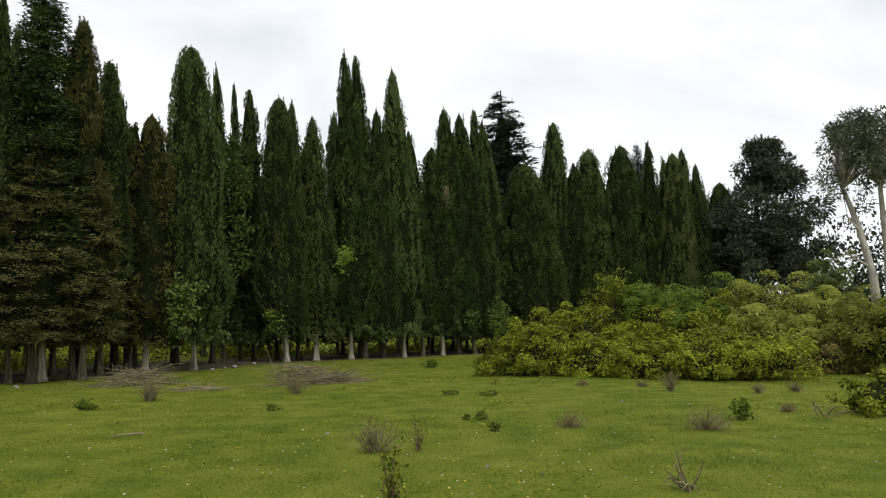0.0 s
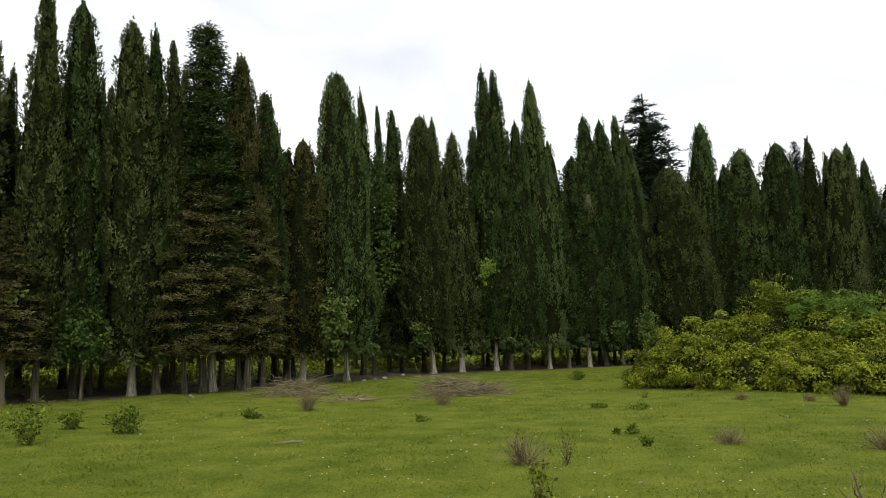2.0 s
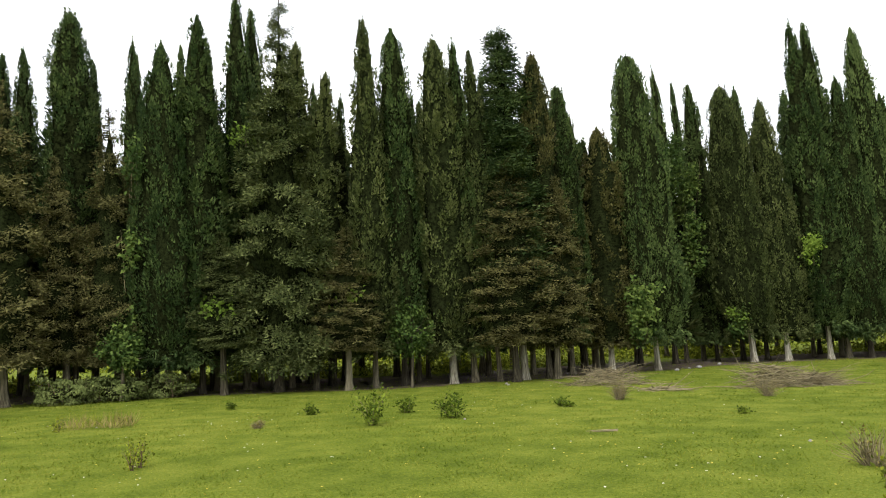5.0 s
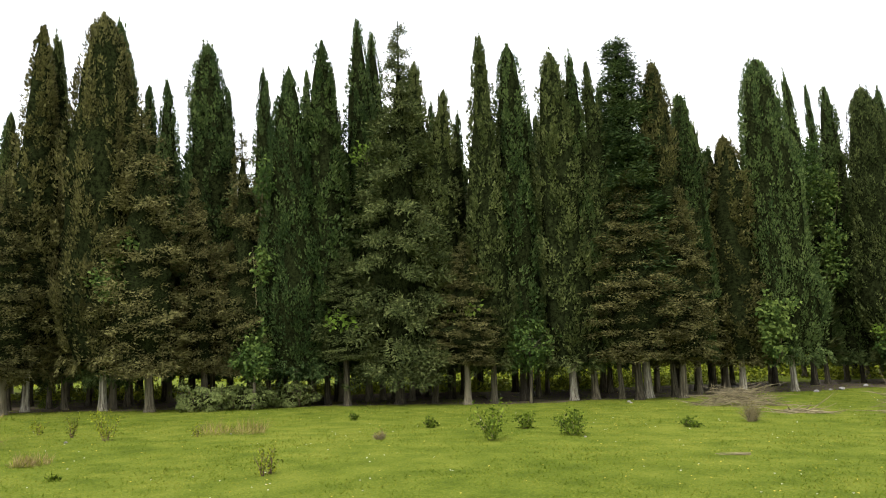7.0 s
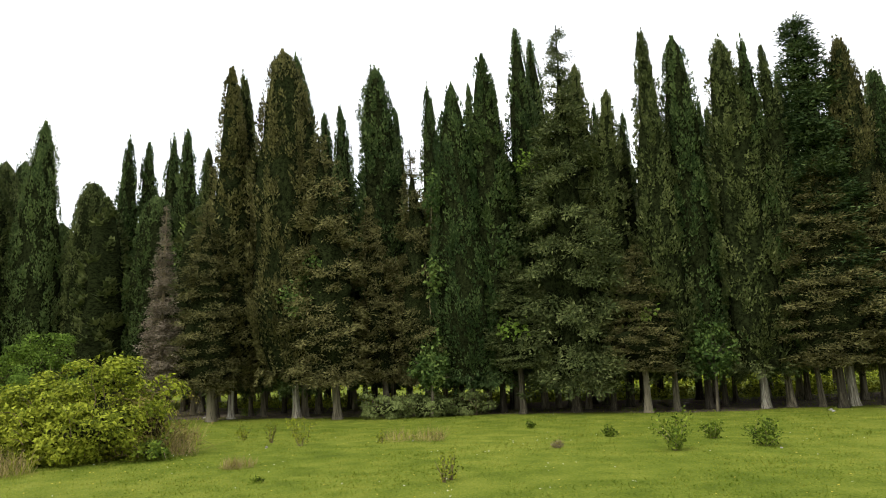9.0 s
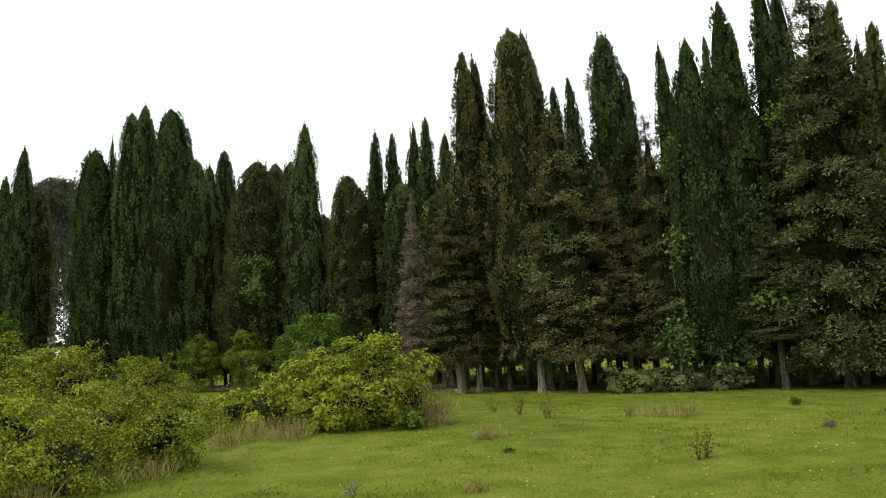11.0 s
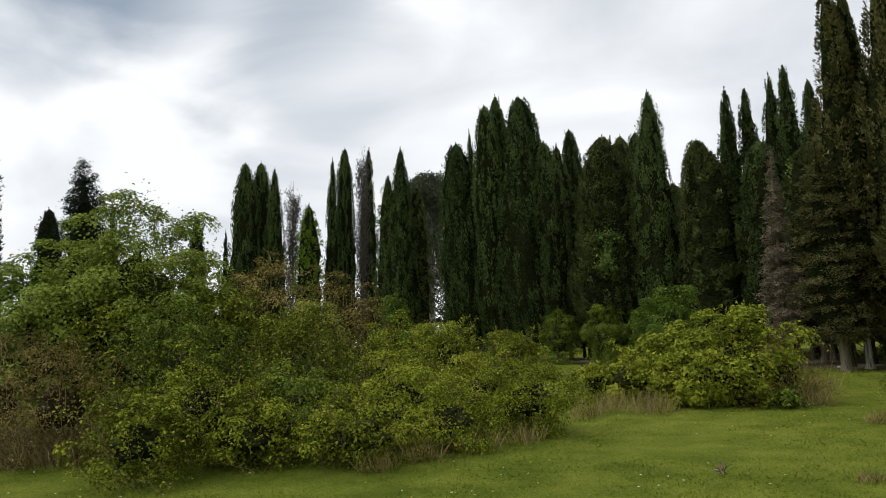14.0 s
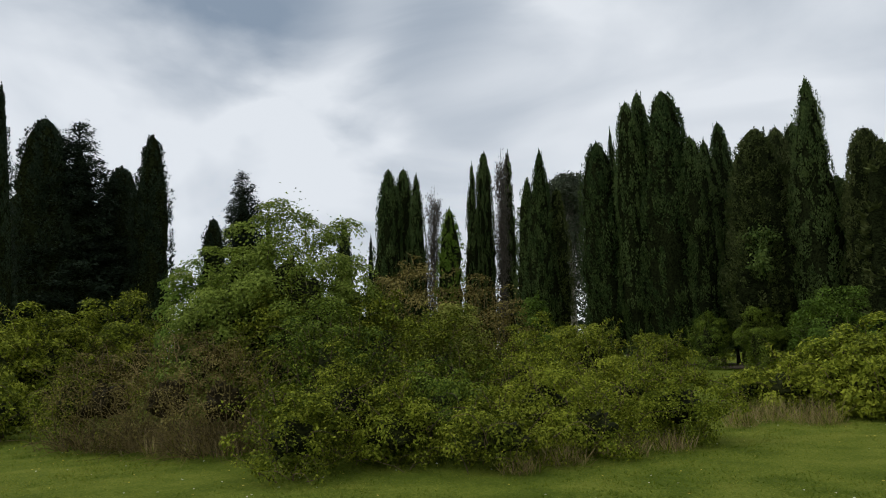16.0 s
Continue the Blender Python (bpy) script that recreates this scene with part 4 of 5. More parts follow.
def dry_shrub(x, y, r, h):
    bush_seed[0] += 1
    rng = np.random.default_rng(bush_seed[0])
    st = stem_set(rng, r, h, 120, 0.005, 0.9, 0.22)
    pts = np.array([p for path in st for p, _ in path[2:]])
    n = int(120 + 400 * r * h)
    at = pts[rng.integers(0, len(pts), n)] + rng.normal(0, 0.03, (n, 3))
    return plant("dry_shrub", "small dry pinkish brown twiggy shrub", "plant", x, y, st, at, DRY_LEAF, TWIG, 0.035, bush_seed[0])


def dead_shrub(x, y, r, h):
    bush_seed[0] += 1
    rng = np.random.default_rng(bush_seed[0])
    st = stem_set(rng, r, h, 9, 0.014, 0.9, 0.3, 0.06)
    for path in list(st):
        for k in (2, 3):
            st.append(wobble_path(rng, path[k][0], rng.normal(0, 1, 3) + np.array([0, 0, 0.6]), h * 0.4, 0.006, 4, 0.3))
    return plant("dead_shrub", "bare grey dead shrub with crooked twigs", "plant", x, y, st, None, None, TWIG, seed=bush_seed[0])


def dry_grass_tuft(x, y, r, h):
    bush_seed[0] += 1
    rng = np.random.default_rng(bush_seed[0])
    root = new("dry_grass_tuft")
    root.location = (x, y, ground_height(x, y))
    n = int(140 + 320 * r)
    a, q = rng.uniform(0, 6.28, n), np.sqrt(rng.uniform(0, 1, n))
    at = np.stack([np.cos(a) * r * q, np.sin(a) * r * q, np.zeros(n)], -1)
    L = h * rng.uniform(0.35, 1.15, n)
    ob = part("grass_blade", quads_mesh("grass_blade", leaves(rng, at, rng.normal(0, 0.42, (n, 3)) + np.array([0, 0, 1.0]), L, 0.009, 0.4), [STRAW, BRAMBLE], (rng.uniform(size=n) < 0.3).astype(int)), root)
    tagged(ob, kind="stuff")
    return tagged(root, "tuft of tall straw-coloured dry grass", "grass", "dry grass tufts")


def brush_pile(x, y, r, h):
    bush_seed[0] += 1
    rng = np.random.default_rng(bush_seed[0])
    root = new("brushwood_pile")
    root.location = (x, y, ground_height(x, y))
    r, h = r * 0.72, h * 1.0
    side = unit(np.array([-y, x, 0.0]) * -1.0)
    away = unit(np.array([x, y, 0.0]))
    rest = []
    for i in range(330 if h > 0.25 else 40):
        u, w = rng.normal(0, 0.42), rng.normal(0, 0.4)
        z = max(0.02, h * (1 - min(1, abs(u) ** 1.6 + 0.5 * abs(w))) * rng.uniform(0.25, 1.0))
        d = side * rng.normal(0, 1) + away * rng.normal(0, 0.6) + np.array([0, 0, rng.normal(0, 0.06)])
        p = wobble_path(rng, side * u * r + away * w * min(r, 1.0) + np.array([0, 0, z]), d, rng.uniform(0.5, 1.3), 0.017 if i < 40 else rng.choice([0.006, 0.010]), 5, 0.16, 0.03)
        p = [(np.array([q[0], q[1], max(q[2], 0.015)]), t) for q, t in p]
        if i < 40:
            v, f = tubes([p], 5)
            part("branch", quads_mesh("branch", v, [TWIG], faces=f), root)
        else:
            rest.append(p)
    if rest:
        v, f = tubes(rest, 4)
        tagged(part("twig_tangle", quads_mesh("twig_tangle", v, [TWIG], faces=f), root), kind="stuff")
    return tagged(root, "heap of cut grey-brown branches on the turf", "brushwood", "brushwood piles")


def stick(x, y, length):
    bush_seed[0] += 1
    rng = np.random.default_rng(bush_seed[0])
    side = unit(np.array([-y, x, 0.0]))
    p = wobble_path(rng, np.array([x, y, ground_height(x, y) + 0.03]) - side * length / 2, side, length, 0.011, 6, 0.22)
    v, f = tubes([[(np.array([a[0], a[1], ground_height(x, y) + 0.03]), t) for a, t in p]], 6)
    tagged(new("stick", quads_mesh("stick", v, [TWIG], faces=f)), "fallen brown stick lying on the grass", "stick", "fallen sticks")


def stone(x, y, r):
    bush_seed[0] += 1
    rng = np.random.default_rng(bush_seed[0])
    bm = bmesh.new()
    bmesh.ops.create_icosphere(bm, subdivisions=2, radius=1.0)
    for v in bm.verts:
        k = 1 + 0.35 * noise.noise(v.co * 1.3 + Vector((bush_seed[0], 0, 0)))
        v.co = Vector((v.co.x * k * r * 0.75, v.co.y * k * r * 0.6, max(-0.4, v.co.z) * k * r * 0.5))
    me = bpy.data.meshes.new("stone")
    bm.to_mesh(me)
    bm.free()
    me.materials.append(STONE)
    ob = new("stone", me)
    ob.location = (x, y, ground_height(x, y) + r * 0.2)
    ob.rotation_euler = (0, 0, rng.uniform(0, 6.28))
    return tagged(ob, "pale weathered stone lying in the grass", "stone", "stones on the meadow")



# the thicket beside the far end of the row
bush(THICKET, BRAMBLE, 2.33, 26.40, 1.12, 1.12)
bush(THICKET, LIME_LEAF, 3.36, 25.78, 1.30, 1.90)
bush(THICKET, LIME_LEAF, 4.97, 26.54, 1.45, 2.17)
bush(THICKET, LIME_LEAF, 6.79, 28.19, 1.67, 3.43)
bush(THICKET, FRESH, 8.42, 27.23, 2.08, 3.18)
bush(THICKET, LIME_LEAF, 10.60, 28.06, 1.38, 2.81)
bush(THICKET, OLIVE_LEAF, 11.51, 27.16, 1.47, 3.21)
bush(THICKET, OLIVE_LEAF, 13.08, 27.00, 1.73, 2.68)
bush(THICKET, LIME_LEAF, 6.94, 23.60, 1.42, 0.99)
bush(THICKET, BRAMBLE, 8.28, 22.84, 1.59, 1.27)
bush(THICKET, LIME_LEAF, 9.74, 22.59, 1.61, 1.08)
bush(THICKET, LIME_LEAF, 5.06, 24.99, 1.47, 1.10)
bush(THICKET, LIME_LEAF, 6.63, 25.14, 1.50, 1.57)
bush(THICKET, LIME_LEAF, 8.69, 25.56, 1.76, 2.01)
bush(THICKET, OLIVE_LEAF, 10.56, 25.39, 1.80, 1.91)
bush(THICKET, OLIVE_LEAF, 14.37, 26.34, 1.73, 2.27)
bush(THICKET, OLIVE_LEAF, 14.39, 24.02, 1.61, 2.47)
bush(THICKET, OLIVE_LEAF, 14.75, 22.62, 1.56, 2.49)
bush(THICKET, DRY_LEAF, 12.67, 24.97, 1.40, 1.11)
bush(THICKET, BRAMBLE, 7.79, 13.17, 0.59, 0.78)
bush(THICKET, SAGE_LEAF, 20.50, 38.93, 1.52, 5.35)
# the thicket close to the walker
bush(NEAR, BRAMBLE, -8.39, -5.81, 0.74, 1.06)
bush(NEAR, LIME_LEAF, -9.69, -4.98, 0.80, 0.93)
bush(NEAR, BRAMBLE, -9.81, -3.45, 0.88, 0.84)
bush(NEAR, LIME_LEAF, -11.32, -2.52, 0.94, 0.90)
bush(NEAR, LIME_LEAF, -13.12, -1.47, 0.96, 1.16)
bush(NEAR, BRAMBLE, -9.89, -5.87, 0.88, 1.47)
bush(NEAR, GLOSSY, -11.02, -4.74, 1.01, 1.33)
bush(NEAR, LIME_LEAF, -11.92, -3.40, 1.05, 1.37)
bush(NEAR, BRAMBLE, -13.80, -2.34, 0.91, 1.30)
bush(NEAR, DRY_LEAF, -10.13, -8.46, 1.01, 1.85)
bush(NEAR, GLOSSY, -11.03, -6.88, 1.15, 2.24)
bush(NEAR, BRAMBLE, -12.41, -5.57, 1.20, 2.07)
bush(NEAR, BRAMBLE, -13.76, -4.26, 1.00, 1.88)
bush(NEAR, DRY_LEAF, -10.54, -10.10, 1.07, 1.85)
bush(NEAR, DRY_LEAF, -10.33, -11.42, 1.01, 1.80)
bush(NEAR, BRAMBLE, -10.41, -12.41, 0.56, 1.59)
bush(TALL, SAPLING_LEAF, -13.28, -9.27, 1.87, 4.87)
bush(TALL, SAPLING_LEAF, -12.74, -10.33, 1.51, 4.10)
bush(TALL, FRESH, -12.63, -11.38, 0.85, 3.67)
bush(TALL, SAPLING_LEAF, -14.62, -8.67, 1.24, 3.87)
bush(TALL, DRY_LEAF, -15.06, -7.45, 1.10, 3.82)
bush(TALL, DRY_LEAF, -15.44, -6.10, 1.08, 3.36)
bush(TALL, DRY_LEAF, -16.31, -5.46, 0.73, 2.93)
bush(TALL, BRAMBLE, -12.17, -8.76, 1.15, 2.81)
bush(TALL, BRAMBLE, -13.30, -7.36, 1.17, 2.80)
bush(TALL, OLIVE_LEAF, -14.19, -5.98, 1.07, 2.53)
bush(TALL, FRESH, -18.23, -5.35, 0.51, 2.97)
bush(THICKET, BRAMBLE, -14.64, -19.02, 1.38, 2.81)
bush(THICKET, BRAMBLE, -17.74, -19.01, 1.70, 3.53)
bush(THICKET, BRAMBLE, -16.06, -19.16, 1.25, 2.94)
bush(THICKET, BRAMBLE, -13.08, -18.92, 1.33, 2.84)
bush(THICKET, BRAMBLE, -10.84, -16.81, 1.15, 2.49)
bush(THICKET, BRAMBLE, -10.61, -14.54, 0.62, 1.04)
bush(THICKET, BRAMBLE, -29.33, -6.29, 1.38, 2.15)
bush(THICKET, BRAMBLE, -29.75, -3.85, 1.27, 1.76)
bush(THICKET, BRAMBLE, -31.93, -8.34, 1.40, 1.95)
bush(THICKET, DRY_LEAF, -15.38, -20.96, 1.30, 1.97)
# the bush in the middle of the meadow edge
bush(THICKET, LIME_LEAF, -18.38, 2.84, 1.50, 1.97)
bush(THICKET, LIME_LEAF, -18.92, 1.71, 1.31, 1.74)
bush(THICKET, BRAMBLE, -19.29, 0.46, 0.96, 1.23)
bush(THICKET, DRY_LEAF, -18.02, 3.70, 0.92, 1.38)
bush(THICKET, BRAMBLE, -17.87, 2.15, 1.38, 1.29)
bush(THICKET, BRAMBLE, -20.00, -0.38, 0.85, 0.80)
bush(THICKET, GLOSSY, -16.83, 3.53, 0.40, 0.27)
bush(TALL, FRESH, -22.93, 1.81, 1.33, 2.92)
bush(THICKET, BRAMBLE, -32.14, -7.48, 2.03, 2.38)
bush(THICKET, BRAMBLE, -32.74, -4.11, 1.40, 1.84)
bush(THICKET, BRAMBLE, -28.92, -7.99, 1.15, 1.99)
# undergrowth along the row
bush(THICKET, SAGE_LEAF, -24.64, 13.31, 0.97, 0.73)
bush(THICKET, SAGE_LEAF, -23.82, 14.71, 1.18, 0.76)
bush(THICKET, SAGE_LEAF, -23.30, 16.24, 0.98, 0.74)
bush(TALL, GLOSSY, -46.00, -0.24, 1.59, 3.43)
bush(TALL, GLOSSY, -45.94, 2.34, 1.59, 3.18)
bush(TALL, GLOSSY, -47.90, -3.16, 1.48, 3.25)
# young broadleaf trees and climbing ivy
young_tree(IVY_LEAF, -16.51, 21.87, 2.11, 0.84, 0.95)
young_tree(IVY_LEAF, -23.23, 14.53, 1.70, 0.70, 0.59)
ivy(IVY_LEAF, -26.97, 11.46, 5.63, 0.90, 1.13)
ivy(IVY_LEAF, -26.83, 11.00, 4.53, 1.11, 0.56)
ivy(IVY_LEAF, -23.61, 15.06, 8.35, 0.24, 1.18)
ivy(IVY_LEAF, -23.29, 14.81, 5.02, 0.21, 1.27)
ivy(IVY_LEAF, -10.66, 30.38, 2.67, 0.74, 1.49)
ivy(FRESH, -22.09, 18.79, 9.96, 0.67, 0.40)
ivy(FRESH, -18.19, 20.22, 3.39, 0.73, 0.31)
ivy(FRESH, -21.11, 16.84, 3.04, 0.62, 0.25)
ivy(IVY_LEAF, -11.33, 37.84, 10.12, 0.91, 1.82)
ivy(IVY_LEAF, -10.58, 38.06, 6.39, 0.76, 1.97)
ivy(IVY_LEAF, -10.94, 31.13, 2.69, 0.51, 0.89)
ivy(FRESH, -8.64, 38.24, 2.26, 0.54, 0.60)
ivy(FRESH, -5.26, 40.66, 5.75, 0.41, 0.41)
ivy(IVY_LEAF, 1.97, 46.46, 2.36, 0.46, 0.71)
ivy(IVY_LEAF, -23.67, 14.95, 2.20, 0.54, 1.08)
ivy(IVY_LEAF, -25.34, 16.05, 7.88, 0.30, 1.73)
ivy(IVY_LEAF, -46.30, 0.22, 6.65, 1.49, 1.96)
ivy(IVY_LEAF, -39.83, 9.73, 7.79, 0.63, 2.36)
ivy(IVY_LEAF, -27.07, 11.46, 4.93, 0.79, 1.02)
ivy(FRESH, -5.34, 40.25, 5.64, 0.31, 0.94)
ivy(IVY_LEAF, 3.55, 47.87, 2.41, 0.66, 1.66)
ivy(IVY_LEAF, -8.53, 38.05, 1.96, 0.45, 0.75)
ivy(IVY_LEAF, -11.03, 31.10, 2.31, 0.63, 1.14)
ivy(IVY_LEAF, -10.54, 38.59, 9.34, 0.61, 2.00)
# dead boughs
dead_bough(-13.47, 24.78, 2.67, 1.30)
dead_bough(-13.24, 25.01, 2.63, 1.31)
dead_bough(0.35, 45.00, 10.45, 2.08)
# small plants on the turf
sprout(-9.75, 11.55, 0.30, 0.79)
sprout(-10.69, 13.91, 0.28, 0.38)
sprout(-8.93, 13.23, 0.35, 0.54)
sprout(-7.71, 16.14, 0.28, 0.23)
dry_shrub(-7.10, 17.98, 0.18, 0.54)
sprout(-16.37, 13.47, 0.11, 0.23)
dry_shrub(-11.84, 10.45, 0.16, 0.22)
sprout(-12.85, 12.96, 0.14, 0.25)
weed(-16.99, 6.96, 0.34, 0.68)
weed(-18.63, 6.80, 0.18, 0.58)
weed(-20.23, 6.61, 0.25, 0.43)
weed(-16.09, 8.57, 0.18, 0.34)
sprout(-33.05, 10.92, 0.40, 0.48)
weed(-9.70, 6.25, 0.12, 0.43)
dry_grass_tuft(-16.24, 9.25, 0.43, 0.37)
dry_grass_tuft(-15.54, 9.68, 0.35, 0.42)
dry_grass_tuft(-20.33, 5.09, 0.40, 0.65)
dry_grass_tuft(-17.86, 4.06, 0.49, 1.06)
dry_grass_tuft(-13.78, 4.27, 0.17, 0.22)
sprout(-3.58, 15.53, 0.14, 0.17)
dry_shrub(-3.91, 19.72, 0.31, 0.56)
dry_shrub(-3.52, 24.44, 0.30, 0.38)
dry_shrub(-7.10, 18.15, 0.18, 0.45)
dry_shrub(-0.91, 9.94, 0.31, 0.51)
weed(-0.51, 7.22, 0.24, 0.55)
sprout(0.68, 13.55, 0.13, 0.19)
sprout(0.82, 11.89, 0.08, 0.17)
sprout(0.40, 13.50, 0.05, 0.10)
sprout(1.13, 18.08, 0.25, 0.20)
sprout(0.14, 18.55, 0.36, 0.17)
dry_shrub(2.08, 12.30, 0.30, 0.31)
dry_shrub(4.15, 11.87, 0.49, 0.45)
sprout(5.11, 12.87, 0.15, 0.41)
dead_shrub(2.38, 7.37, 0.22, 0.45)
dry_shrub(5.73, 18.78, 0.14, 0.55)
dry_shrub(3.86, 20.63, 0.16, 0.23)
dry_shrub(5.38, 20.15, 0.21, 0.23)
dry_shrub(7.58, 17.97, 0.14, 0.30)
dry_shrub(8.56, 18.13, 0.17, 0.34)
dead_shrub(6.68, 13.17, 0.42, 0.46)
sprout(3.35, 25.90, 0.28, 0.40)
sprout(-0.54, 31.53, 0.29, 0.44)
weed(1.44, 21.73, 0.18, 0.23)
dry_shrub(14.04, 26.02, 0.34, 0.77)
weed(-0.35, 9.93, 0.04, 0.48)
dry_shrub(6.41, 13.93, 0.24, 0.21)
dry_grass_tuft(-17.29, 0.04, 0.40, 0.53)
dry_grass_tuft(-16.22, 0.84, 0.44, 0.45)
dry_grass_tuft(-17.19, 4.15, 0.41, 0.55)
dry_grass_tuft(-15.59, -0.56, 0.30, 0.43)
dead_shrub(-9.11, 1.14, 0.04, 0.20)
weed(-9.81, 6.44, 0.11, 0.42)
sprout(-11.73, 4.05, 0.14, 0.12)
dry_grass_tuft(-8.63, 2.53, 0.14, 0.14)
dry_grass_tuft(-13.84, 4.45, 0.28, 0.25)
dry_grass_tuft(-10.20, -2.67, 0.37, 0.41)
dry_grass_tuft(-11.21, -2.07, 0.40, 0.41)
dry_grass_tuft(-11.95, -1.44, 0.33, 0.37)
dry_grass_tuft(-9.43, -3.07, 0.27, 0.31)
dry_grass_tuft(-9.70, -9.24, 0.41, 0.52)
dry_grass_tuft(-9.94, -10.78, 0.45, 0.52)
dry_grass_tuft(-16.53, -0.40, 0.51, 0.51)
dry_grass_tuft(-16.65, 0.64, 0.51, 0.57)
# brushwood piles and loose sticks
brush_pile(-9.66, 23.61, 1.69, 0.59)
brush_pile(-4.41, 22.85, 0.99, 0.72)
brush_pile(-3.40, 23.63, 0.55, 0.37)
brush_pile(-6.97, 21.16, 0.94, 0.10)
stick(-5.03, 11.91, 0.52)
stick(-5.06, 11.89, 0.46)
stick(-5.12, 12.05, 0.60)
# stones
stone(-9.47, 37.26, 0.15)
stone(-9.54, 33.98, 0.19)
stone(-9.84, 31.73, 0.15)
stone(0.50, 8.72, 0.04)
stone(-1.84, 11.84, 0.04)
stone(-13.17, 23.10, 0.08)
stone(-1.88, 29.31, 0.07)
stone(3.84, 16.14, 0.05)
stone(-31.44, 6.98, 0.15)
stone(-32.64, 8.94, 0.13)
stone(-15.98, 9.41, 0.04)
stone(-13.53, 23.57, 0.10)
stone(-17.31, 6.19, 0.06)
stone(1.07, 8.28, 0.03)
stone(-9.85, 33.57, 0.11)
stone(-5.78, 31.12, 0.10)
stone(-8.50, 13.02, 0.04)


# ---------------------------------------------------------------- large trees beyond the row
def clump_tree(name, label, x, y, limbs, clumps, mat, bark, leaf, count, seed, spread, flat=0.7):
    """A tree from limb paths and leaf clumps (centre, radius)."""
    rng = np.random.default_rng(seed)
    root = new(name)
    root.location = (x, y, 0)
    for path in limbs[:2]:
        v, f = tubes([path], 10)
        part("trunk", quads_mesh("trunk", v, [bark], faces=f), root)
    for path in limbs[2:4]:
        v, f = tubes([path], 8)
        part("limb", quads_mesh("limb", v, [bark], faces=f), root)
    v, f = tubes(limbs[4:], 6)
    tagged(part("twig_tangle", quads_mesh("twig_tangle", v, [bark], faces=f), root), kind="stuff")
    bits = []
    for c, r in clumps:
        n = int(count * r * r)
        w = unit(rng.normal(size=(n, 3)))
        at = np.array(c) + w * (r * rng.uniform(0.35, 1.0, (n, 1)) ** 0.6) * np.array([1, 1, flat]) + rng.normal(0, spread, (n, 3))
        L = leaf * rng.uniform(0.6, 1.3, n)
        bits.append(leaves(rng, at, w * 0.6 + rng.normal(0, 0.6, (n, 3)), L, L * 0.4))
    part("crown", quads_mesh("crown", np.concatenate(bits), [mat]), root)
    return tagged(root, label, "tree")


def build_pine():
    rng = np.random.default_rng(301)
    limbs = [[((0, 0, -0.2), 0.4), ((0.2, 0, 6), 0.3), ((0.1, 0.2, 15.0), 0.06)], [((0.2, 0, 4), 0.2), ((1.6, 0.1, 9), 0.15), ((2.0, 0, 15.2), 0.04)],
             [((0.1, 0, 5), 0.12), ((-2.0, 0.3, 8.0), 0.05)], [((0.15, 0, 6), 0.12), ((3.2, -0.3, 9.0), 0.05)]]
    clumps = []
    for i in range(120):
        z = rng.uniform(2.0, 15.2)
        wide = 4.3 * min(1.0, (16.2 - z) / 6.5) * (0.75 + 0.25 * min(1.0, z / 4.0))
        a, q = rng.uniform(0, 6.28), math.sqrt(rng.uniform(0.05, 1))
        c = (math.cos(a) * wide * q + 0.9, math.sin(a) * wide * q * 0.8, z)
        clumps.append((c, rng.uniform(0.7, 1.15)))
        if i % 2 == 0:
            limbs.append([((0.2 + 0.03 * z, 0.1, max(1.0, z - 1.2)), 0.06), (c, 0.02)])
    clump_tree("pine", "dark bushy pine with dense rounded clumps of needles", 23.8, 55.1, limbs, clumps, PINE, BARK, 0.32, 380, 302, 0.14)


def build_eucalypt(x, y, scale, seed, label, sparse=1.0, drop=5.0):
    rng = np.random.default_rng(seed)
    s = scale
    limbs = [[((0.3, 0, -0.2), 0.30 * s), ((0.1, 0, 4.5 * s), 0.24 * s), ((-0.5, 0.1, 7.5 * s), 0.18 * s), ((-1.2, 0.3, 10.0 * s), 0.12 * s), ((-1.6, 0.3, 12.6 * s), 0.05 * s)],
             [((1.0, 0.2, -0.2), 0.26 * s), ((1.2, 0.2, 6.0 * s), 0.2 * s), ((1.0, 0.1, 10.0 * s), 0.13 * s), ((1.3, 0, 14.0 * s), 0.04 * s)],
             [((0.0, 0, 5.0 * s), 0.10 * s), ((-1.4, 0, 5.9 * s), 0.06 * s), ((-2.2, 0, 5.6 * s), 0.02)], [((-0.3, 0, 7.0 * s), 0.08 * s), ((-1.3, 0, 8.3 * s), 0.05 * s), ((-1.9, 0, 8.1 * s), 0.015)]]
    clumps = []
    for i in range(int(110 * sparse)):
        a = rng.uniform(0, 6.28)
        q = math.sqrt(rng.uniform(0, 1))
        top = 14.6 * s - 1.6 * q * q * s
        c = (0.4 + math.cos(a) * 2.7 * q * s, math.sin(a) * 2.2 * q * s, top - (rng.uniform(0, 1) ** 2) * drop * s * (0.3 + q))
        clumps.append((c, rng.uniform(0.35, 0.75) * s))
        b = limbs[rng.integers(0, 2)]
        limbs.append([(b[-2][0], 0.06 * s), (tuple((np.array(b[-1][0]) + np.array(c)) / 2 + rng.normal(0, 0.2, 3)), 0.035 * s), (c, 0.012)])
    clump_tree("eucalyptus", label, x, y, limbs, clumps, EUCALYPT, PALE_LIMB, 0.24 * s, 300 / s ** 1.6, seed + 1, 0.1, 0.8)


build_pine()
build_eucalypt(26.3, 44.9, 1.0, 310, "tall eucalyptus with pale bare limbs and an umbrella crown")
build_eucalypt(-92.3, -22.0, 1.6, 320, "distant eucalyptus with pale limbs and grey-green leaves", 2.4, 10.0)
build_eucalypt(-88.0, -6.0, 1.45, 330, "distant eucalyptus showing between the cypresses", 2.4, 10.0)


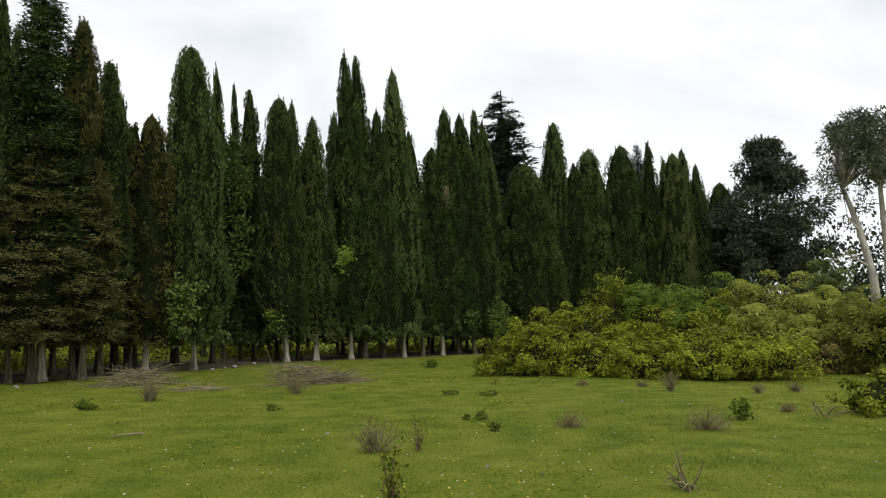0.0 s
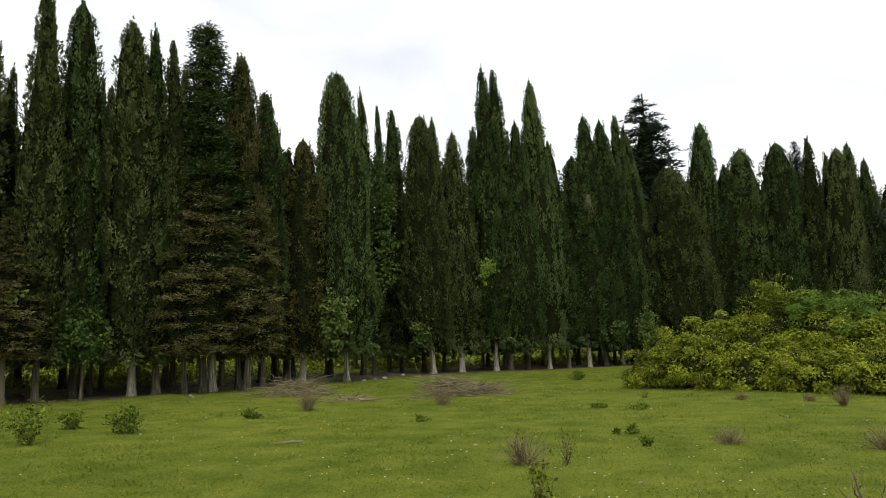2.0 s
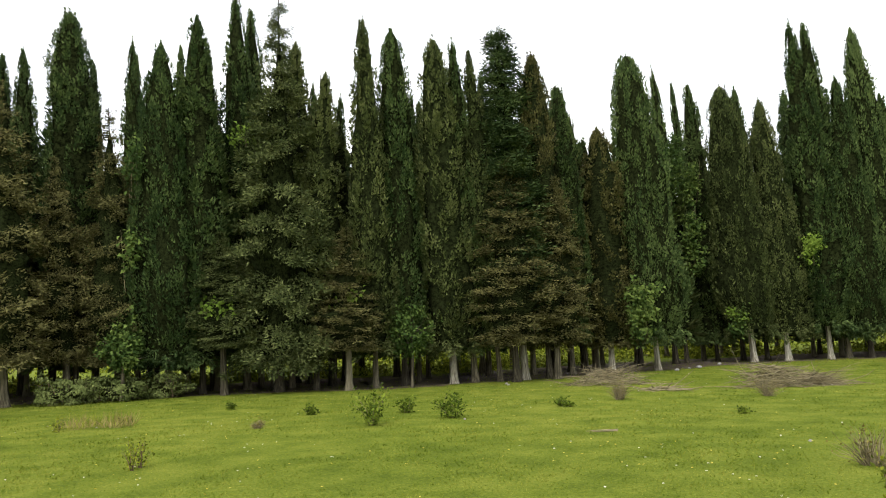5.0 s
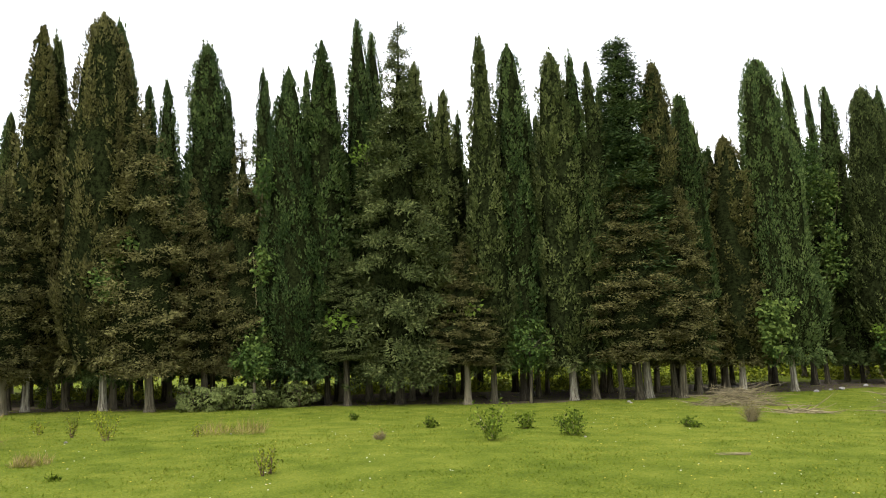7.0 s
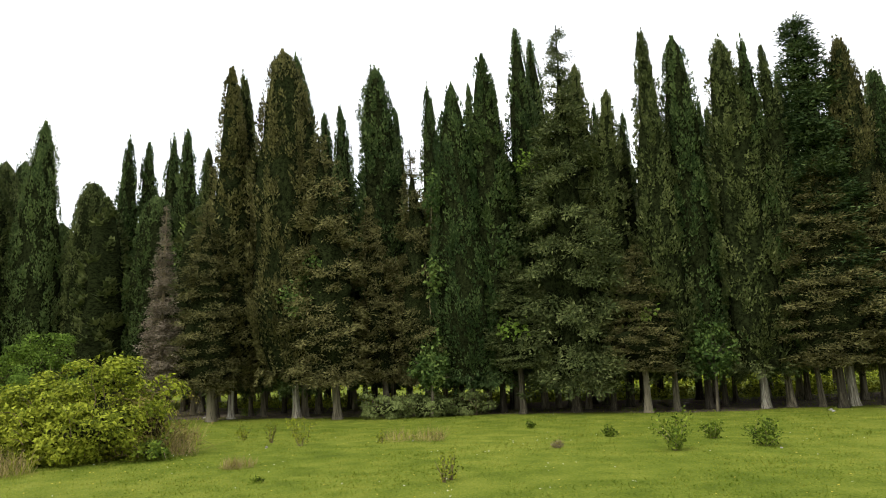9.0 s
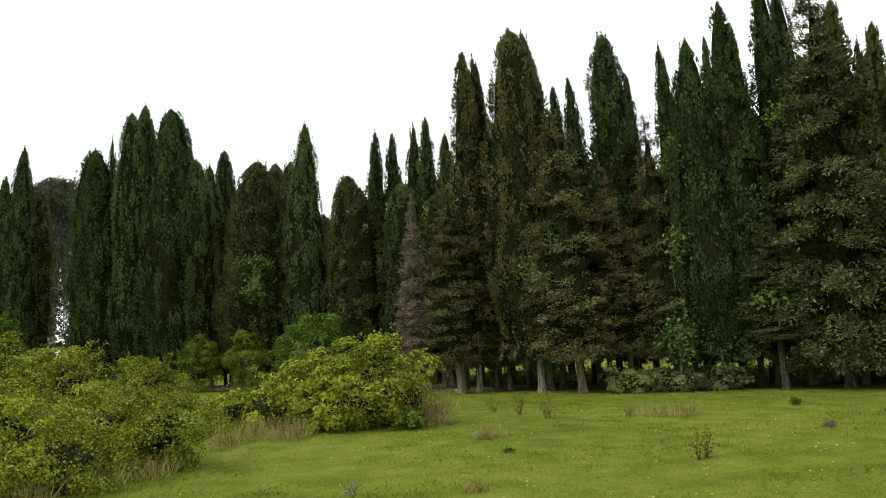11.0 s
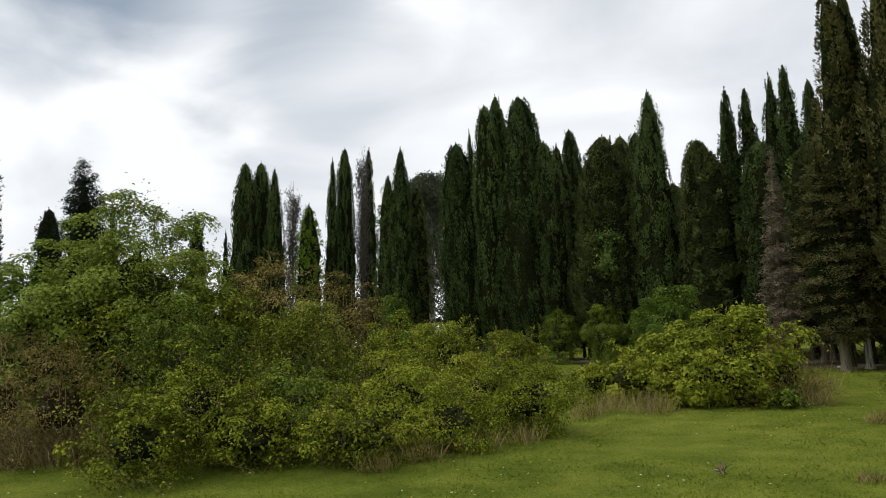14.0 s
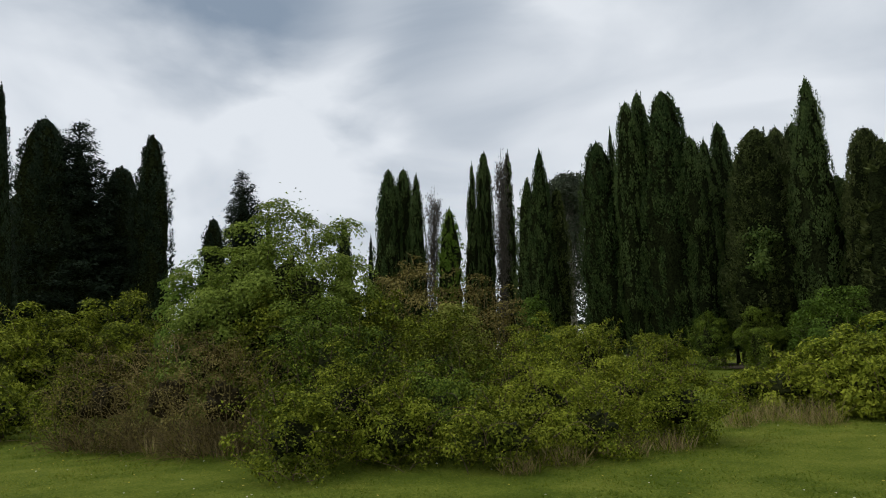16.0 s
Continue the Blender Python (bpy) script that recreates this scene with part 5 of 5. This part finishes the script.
# ---------------------------------------------------------------- far woods and field edges
def far_wood(name, label, bearings, distance, height, mat, seed, leaf=0.9, count=5200):
    rng = np.random.default_rng(seed)
    a0, a1 = bearings
    n_c = 130
    az = np.radians(rng.uniform(a0, a1, n_c))
    d = distance * rng.uniform(0.92, 1.25, n_c)
    hh = height * rng.uniform(0.45, 1.0, n_c)
    k = rng.integers(0, n_c, count)
    w = unit(rng.normal(size=(count, 3)))
    at = np.stack([-np.sin(az[k]) * d[k], np.cos(az[k]) * d[k], hh[k] * 0.5], -1) + w * np.stack([hh[k] * 0.7, hh[k] * 0.7, hh[k] * 0.52], -1)
    at[:, 2] = np.maximum(at[:, 2], 0.1)
    L = leaf * rng.uniform(0.5, 1.3, count)
    tagged(new(name, quads_mesh(name, leaves(rng, at, w + rng.normal(0, 0.5, (count, 3)), L, L * 0.6), [mat])), label, "woods", kind="stuff")


far_wood("far_woods", "dark far woods beyond the meadow", (-42, -26.5), 120, 17, DARK, 401, 0.75, 16000)
far_wood("far_woods", "dark far woods beyond the thickets", (78, 165), 130, 8, DARK, 402, 1.1, 12000)
far_wood("field_scrub", "light green scrub in the field behind the wood", (12, 44), 55, 1.6, BRAMBLE, 403, 0.3, 9000)
far_wood("field_scrub", "olive scrub behind the cypress wood", (-14, 100), 74, 4.2, BRAMBLE, 404, 0.5, 14000)
far_wood("far_woods", "dark trees behind the cypress wood", (-25, 100), 105, 10, DARK, 405, 1.0, 12000)


def build_undergrowth():
    rng = np.random.default_rng(410)
    clumps = []
    for i in range(420):
        p = row_point(rng.uniform(0.12, 0.78), rng.uniform(8.0, 15.0))
        clumps.append((p.x, p.y, rng.uniform(0.25, 0.75), rng.uniform(0.4, 1.1)))
    clumps = np.array(clumps)
    k = rng.integers(0, len(clumps), 26000)
    w = unit(rng.normal(size=(len(k), 3)))
    w[:, 2] = np.abs(w[:, 2])
    at = np.column_stack([clumps[k, :2], np.zeros(len(k))]) + w * np.stack([clumps[k, 3], clumps[k, 3], clumps[k, 2] * 1.3], -1) * rng.uniform(0.4, 1.0, (len(k), 1))
    L = rng.uniform(0.10, 0.22, len(k))
    q = sprigs(rng, at, rng.normal(0, 0.7, (len(k), 3)), L, L * 0.6, w + np.array([0, 0, 0.4]))
    tagged(new("undergrowth", poly_mesh("undergrowth", [(q, None, 0)], [BRAMBLE])), "low olive green undergrowth behind the trunks", "undergrowth", kind="stuff")


build_undergrowth()


# ---------------------------------------------------------------- turf: blades and flowers
def turf_points(rng, n, near, far, power):
    az = np.radians(rng.uniform(-42, 152, n) + rng.normal(0, 7, n))
    r = near + (far - near) * rng.uniform(0, 1, n) ** power
    keep = rng.uniform(0, 1, n) < (r / 5.5) ** 1.5
    az, r = az[keep], r[keep]
    return np.stack([-np.sin(az) * r, np.cos(az) * r], -1), r


def build_grass():
    rng = np.random.default_rng(500)
    p, r = turf_points(rng, 420000, 0.0, 44.0, 1.7)
    z = np.array([ground_height(a, b) for a, b in p])
    patch = np.array([noise.noise((a * 0.5, b * 0.5, 7.0)) + 0.6 * noise.noise((a * 2.1, b * 2.1, 2.0)) for a, b in p])
    L = np.clip(0.030 + 0.026 * patch, 0.012, 0.07) * rng.uniform(0.6, 1.4, len(p)) * (1 + r * 0.015)
    q = sprigs(rng, np.column_stack([p, z]), rng.normal(0, 0.8, (len(p), 3)) * np.array([1, 1, 0.3]) + np.array([0, 0, 0.5]), L, (0.006 + L * 0.12) * (1 + r * 0.05), np.array([0, 0, 1.0]))
    tagged(new("grass", poly_mesh("grass", [(q, None, 0)], [BLADE])), "short green meadow grass", "grass", kind="stuff")
    p, r = turf_points(rng, 2600, 6.0, 34.0, 1.4)
    keep = np.array([noise.noise((a * 0.22, b * 0.22, 3.0)) + rng.normal(0, 0.25) for a, b in p]) > 0.0
    p = p[keep]
    n = len(p)
    z = np.array([ground_height(a, b) for a, b in p]) + rng.uniform(0.03, 0.07, n)
    at = np.repeat(np.column_stack([p, z]), 4, axis=0)
    ang = np.tile(np.arange(4) * math.pi / 2, n) + np.repeat(rng.uniform(0, 3, n), 4)
    q = leaves(rng, at, np.stack([np.cos(ang), np.sin(ang), np.full(4 * n, 0.3)], -1), 0.015, 0.013)
    idx = np.repeat((rng.uniform(0, 1, n) < 0.55).astype(int), 4)
    tagged(new("meadow_flowers", quads_mesh("meadow_flowers", q, [PETAL, PETAL_YELLOW], idx)), "tiny white and yellow flowers in the grass", "flowers", kind="stuff")


build_grass()
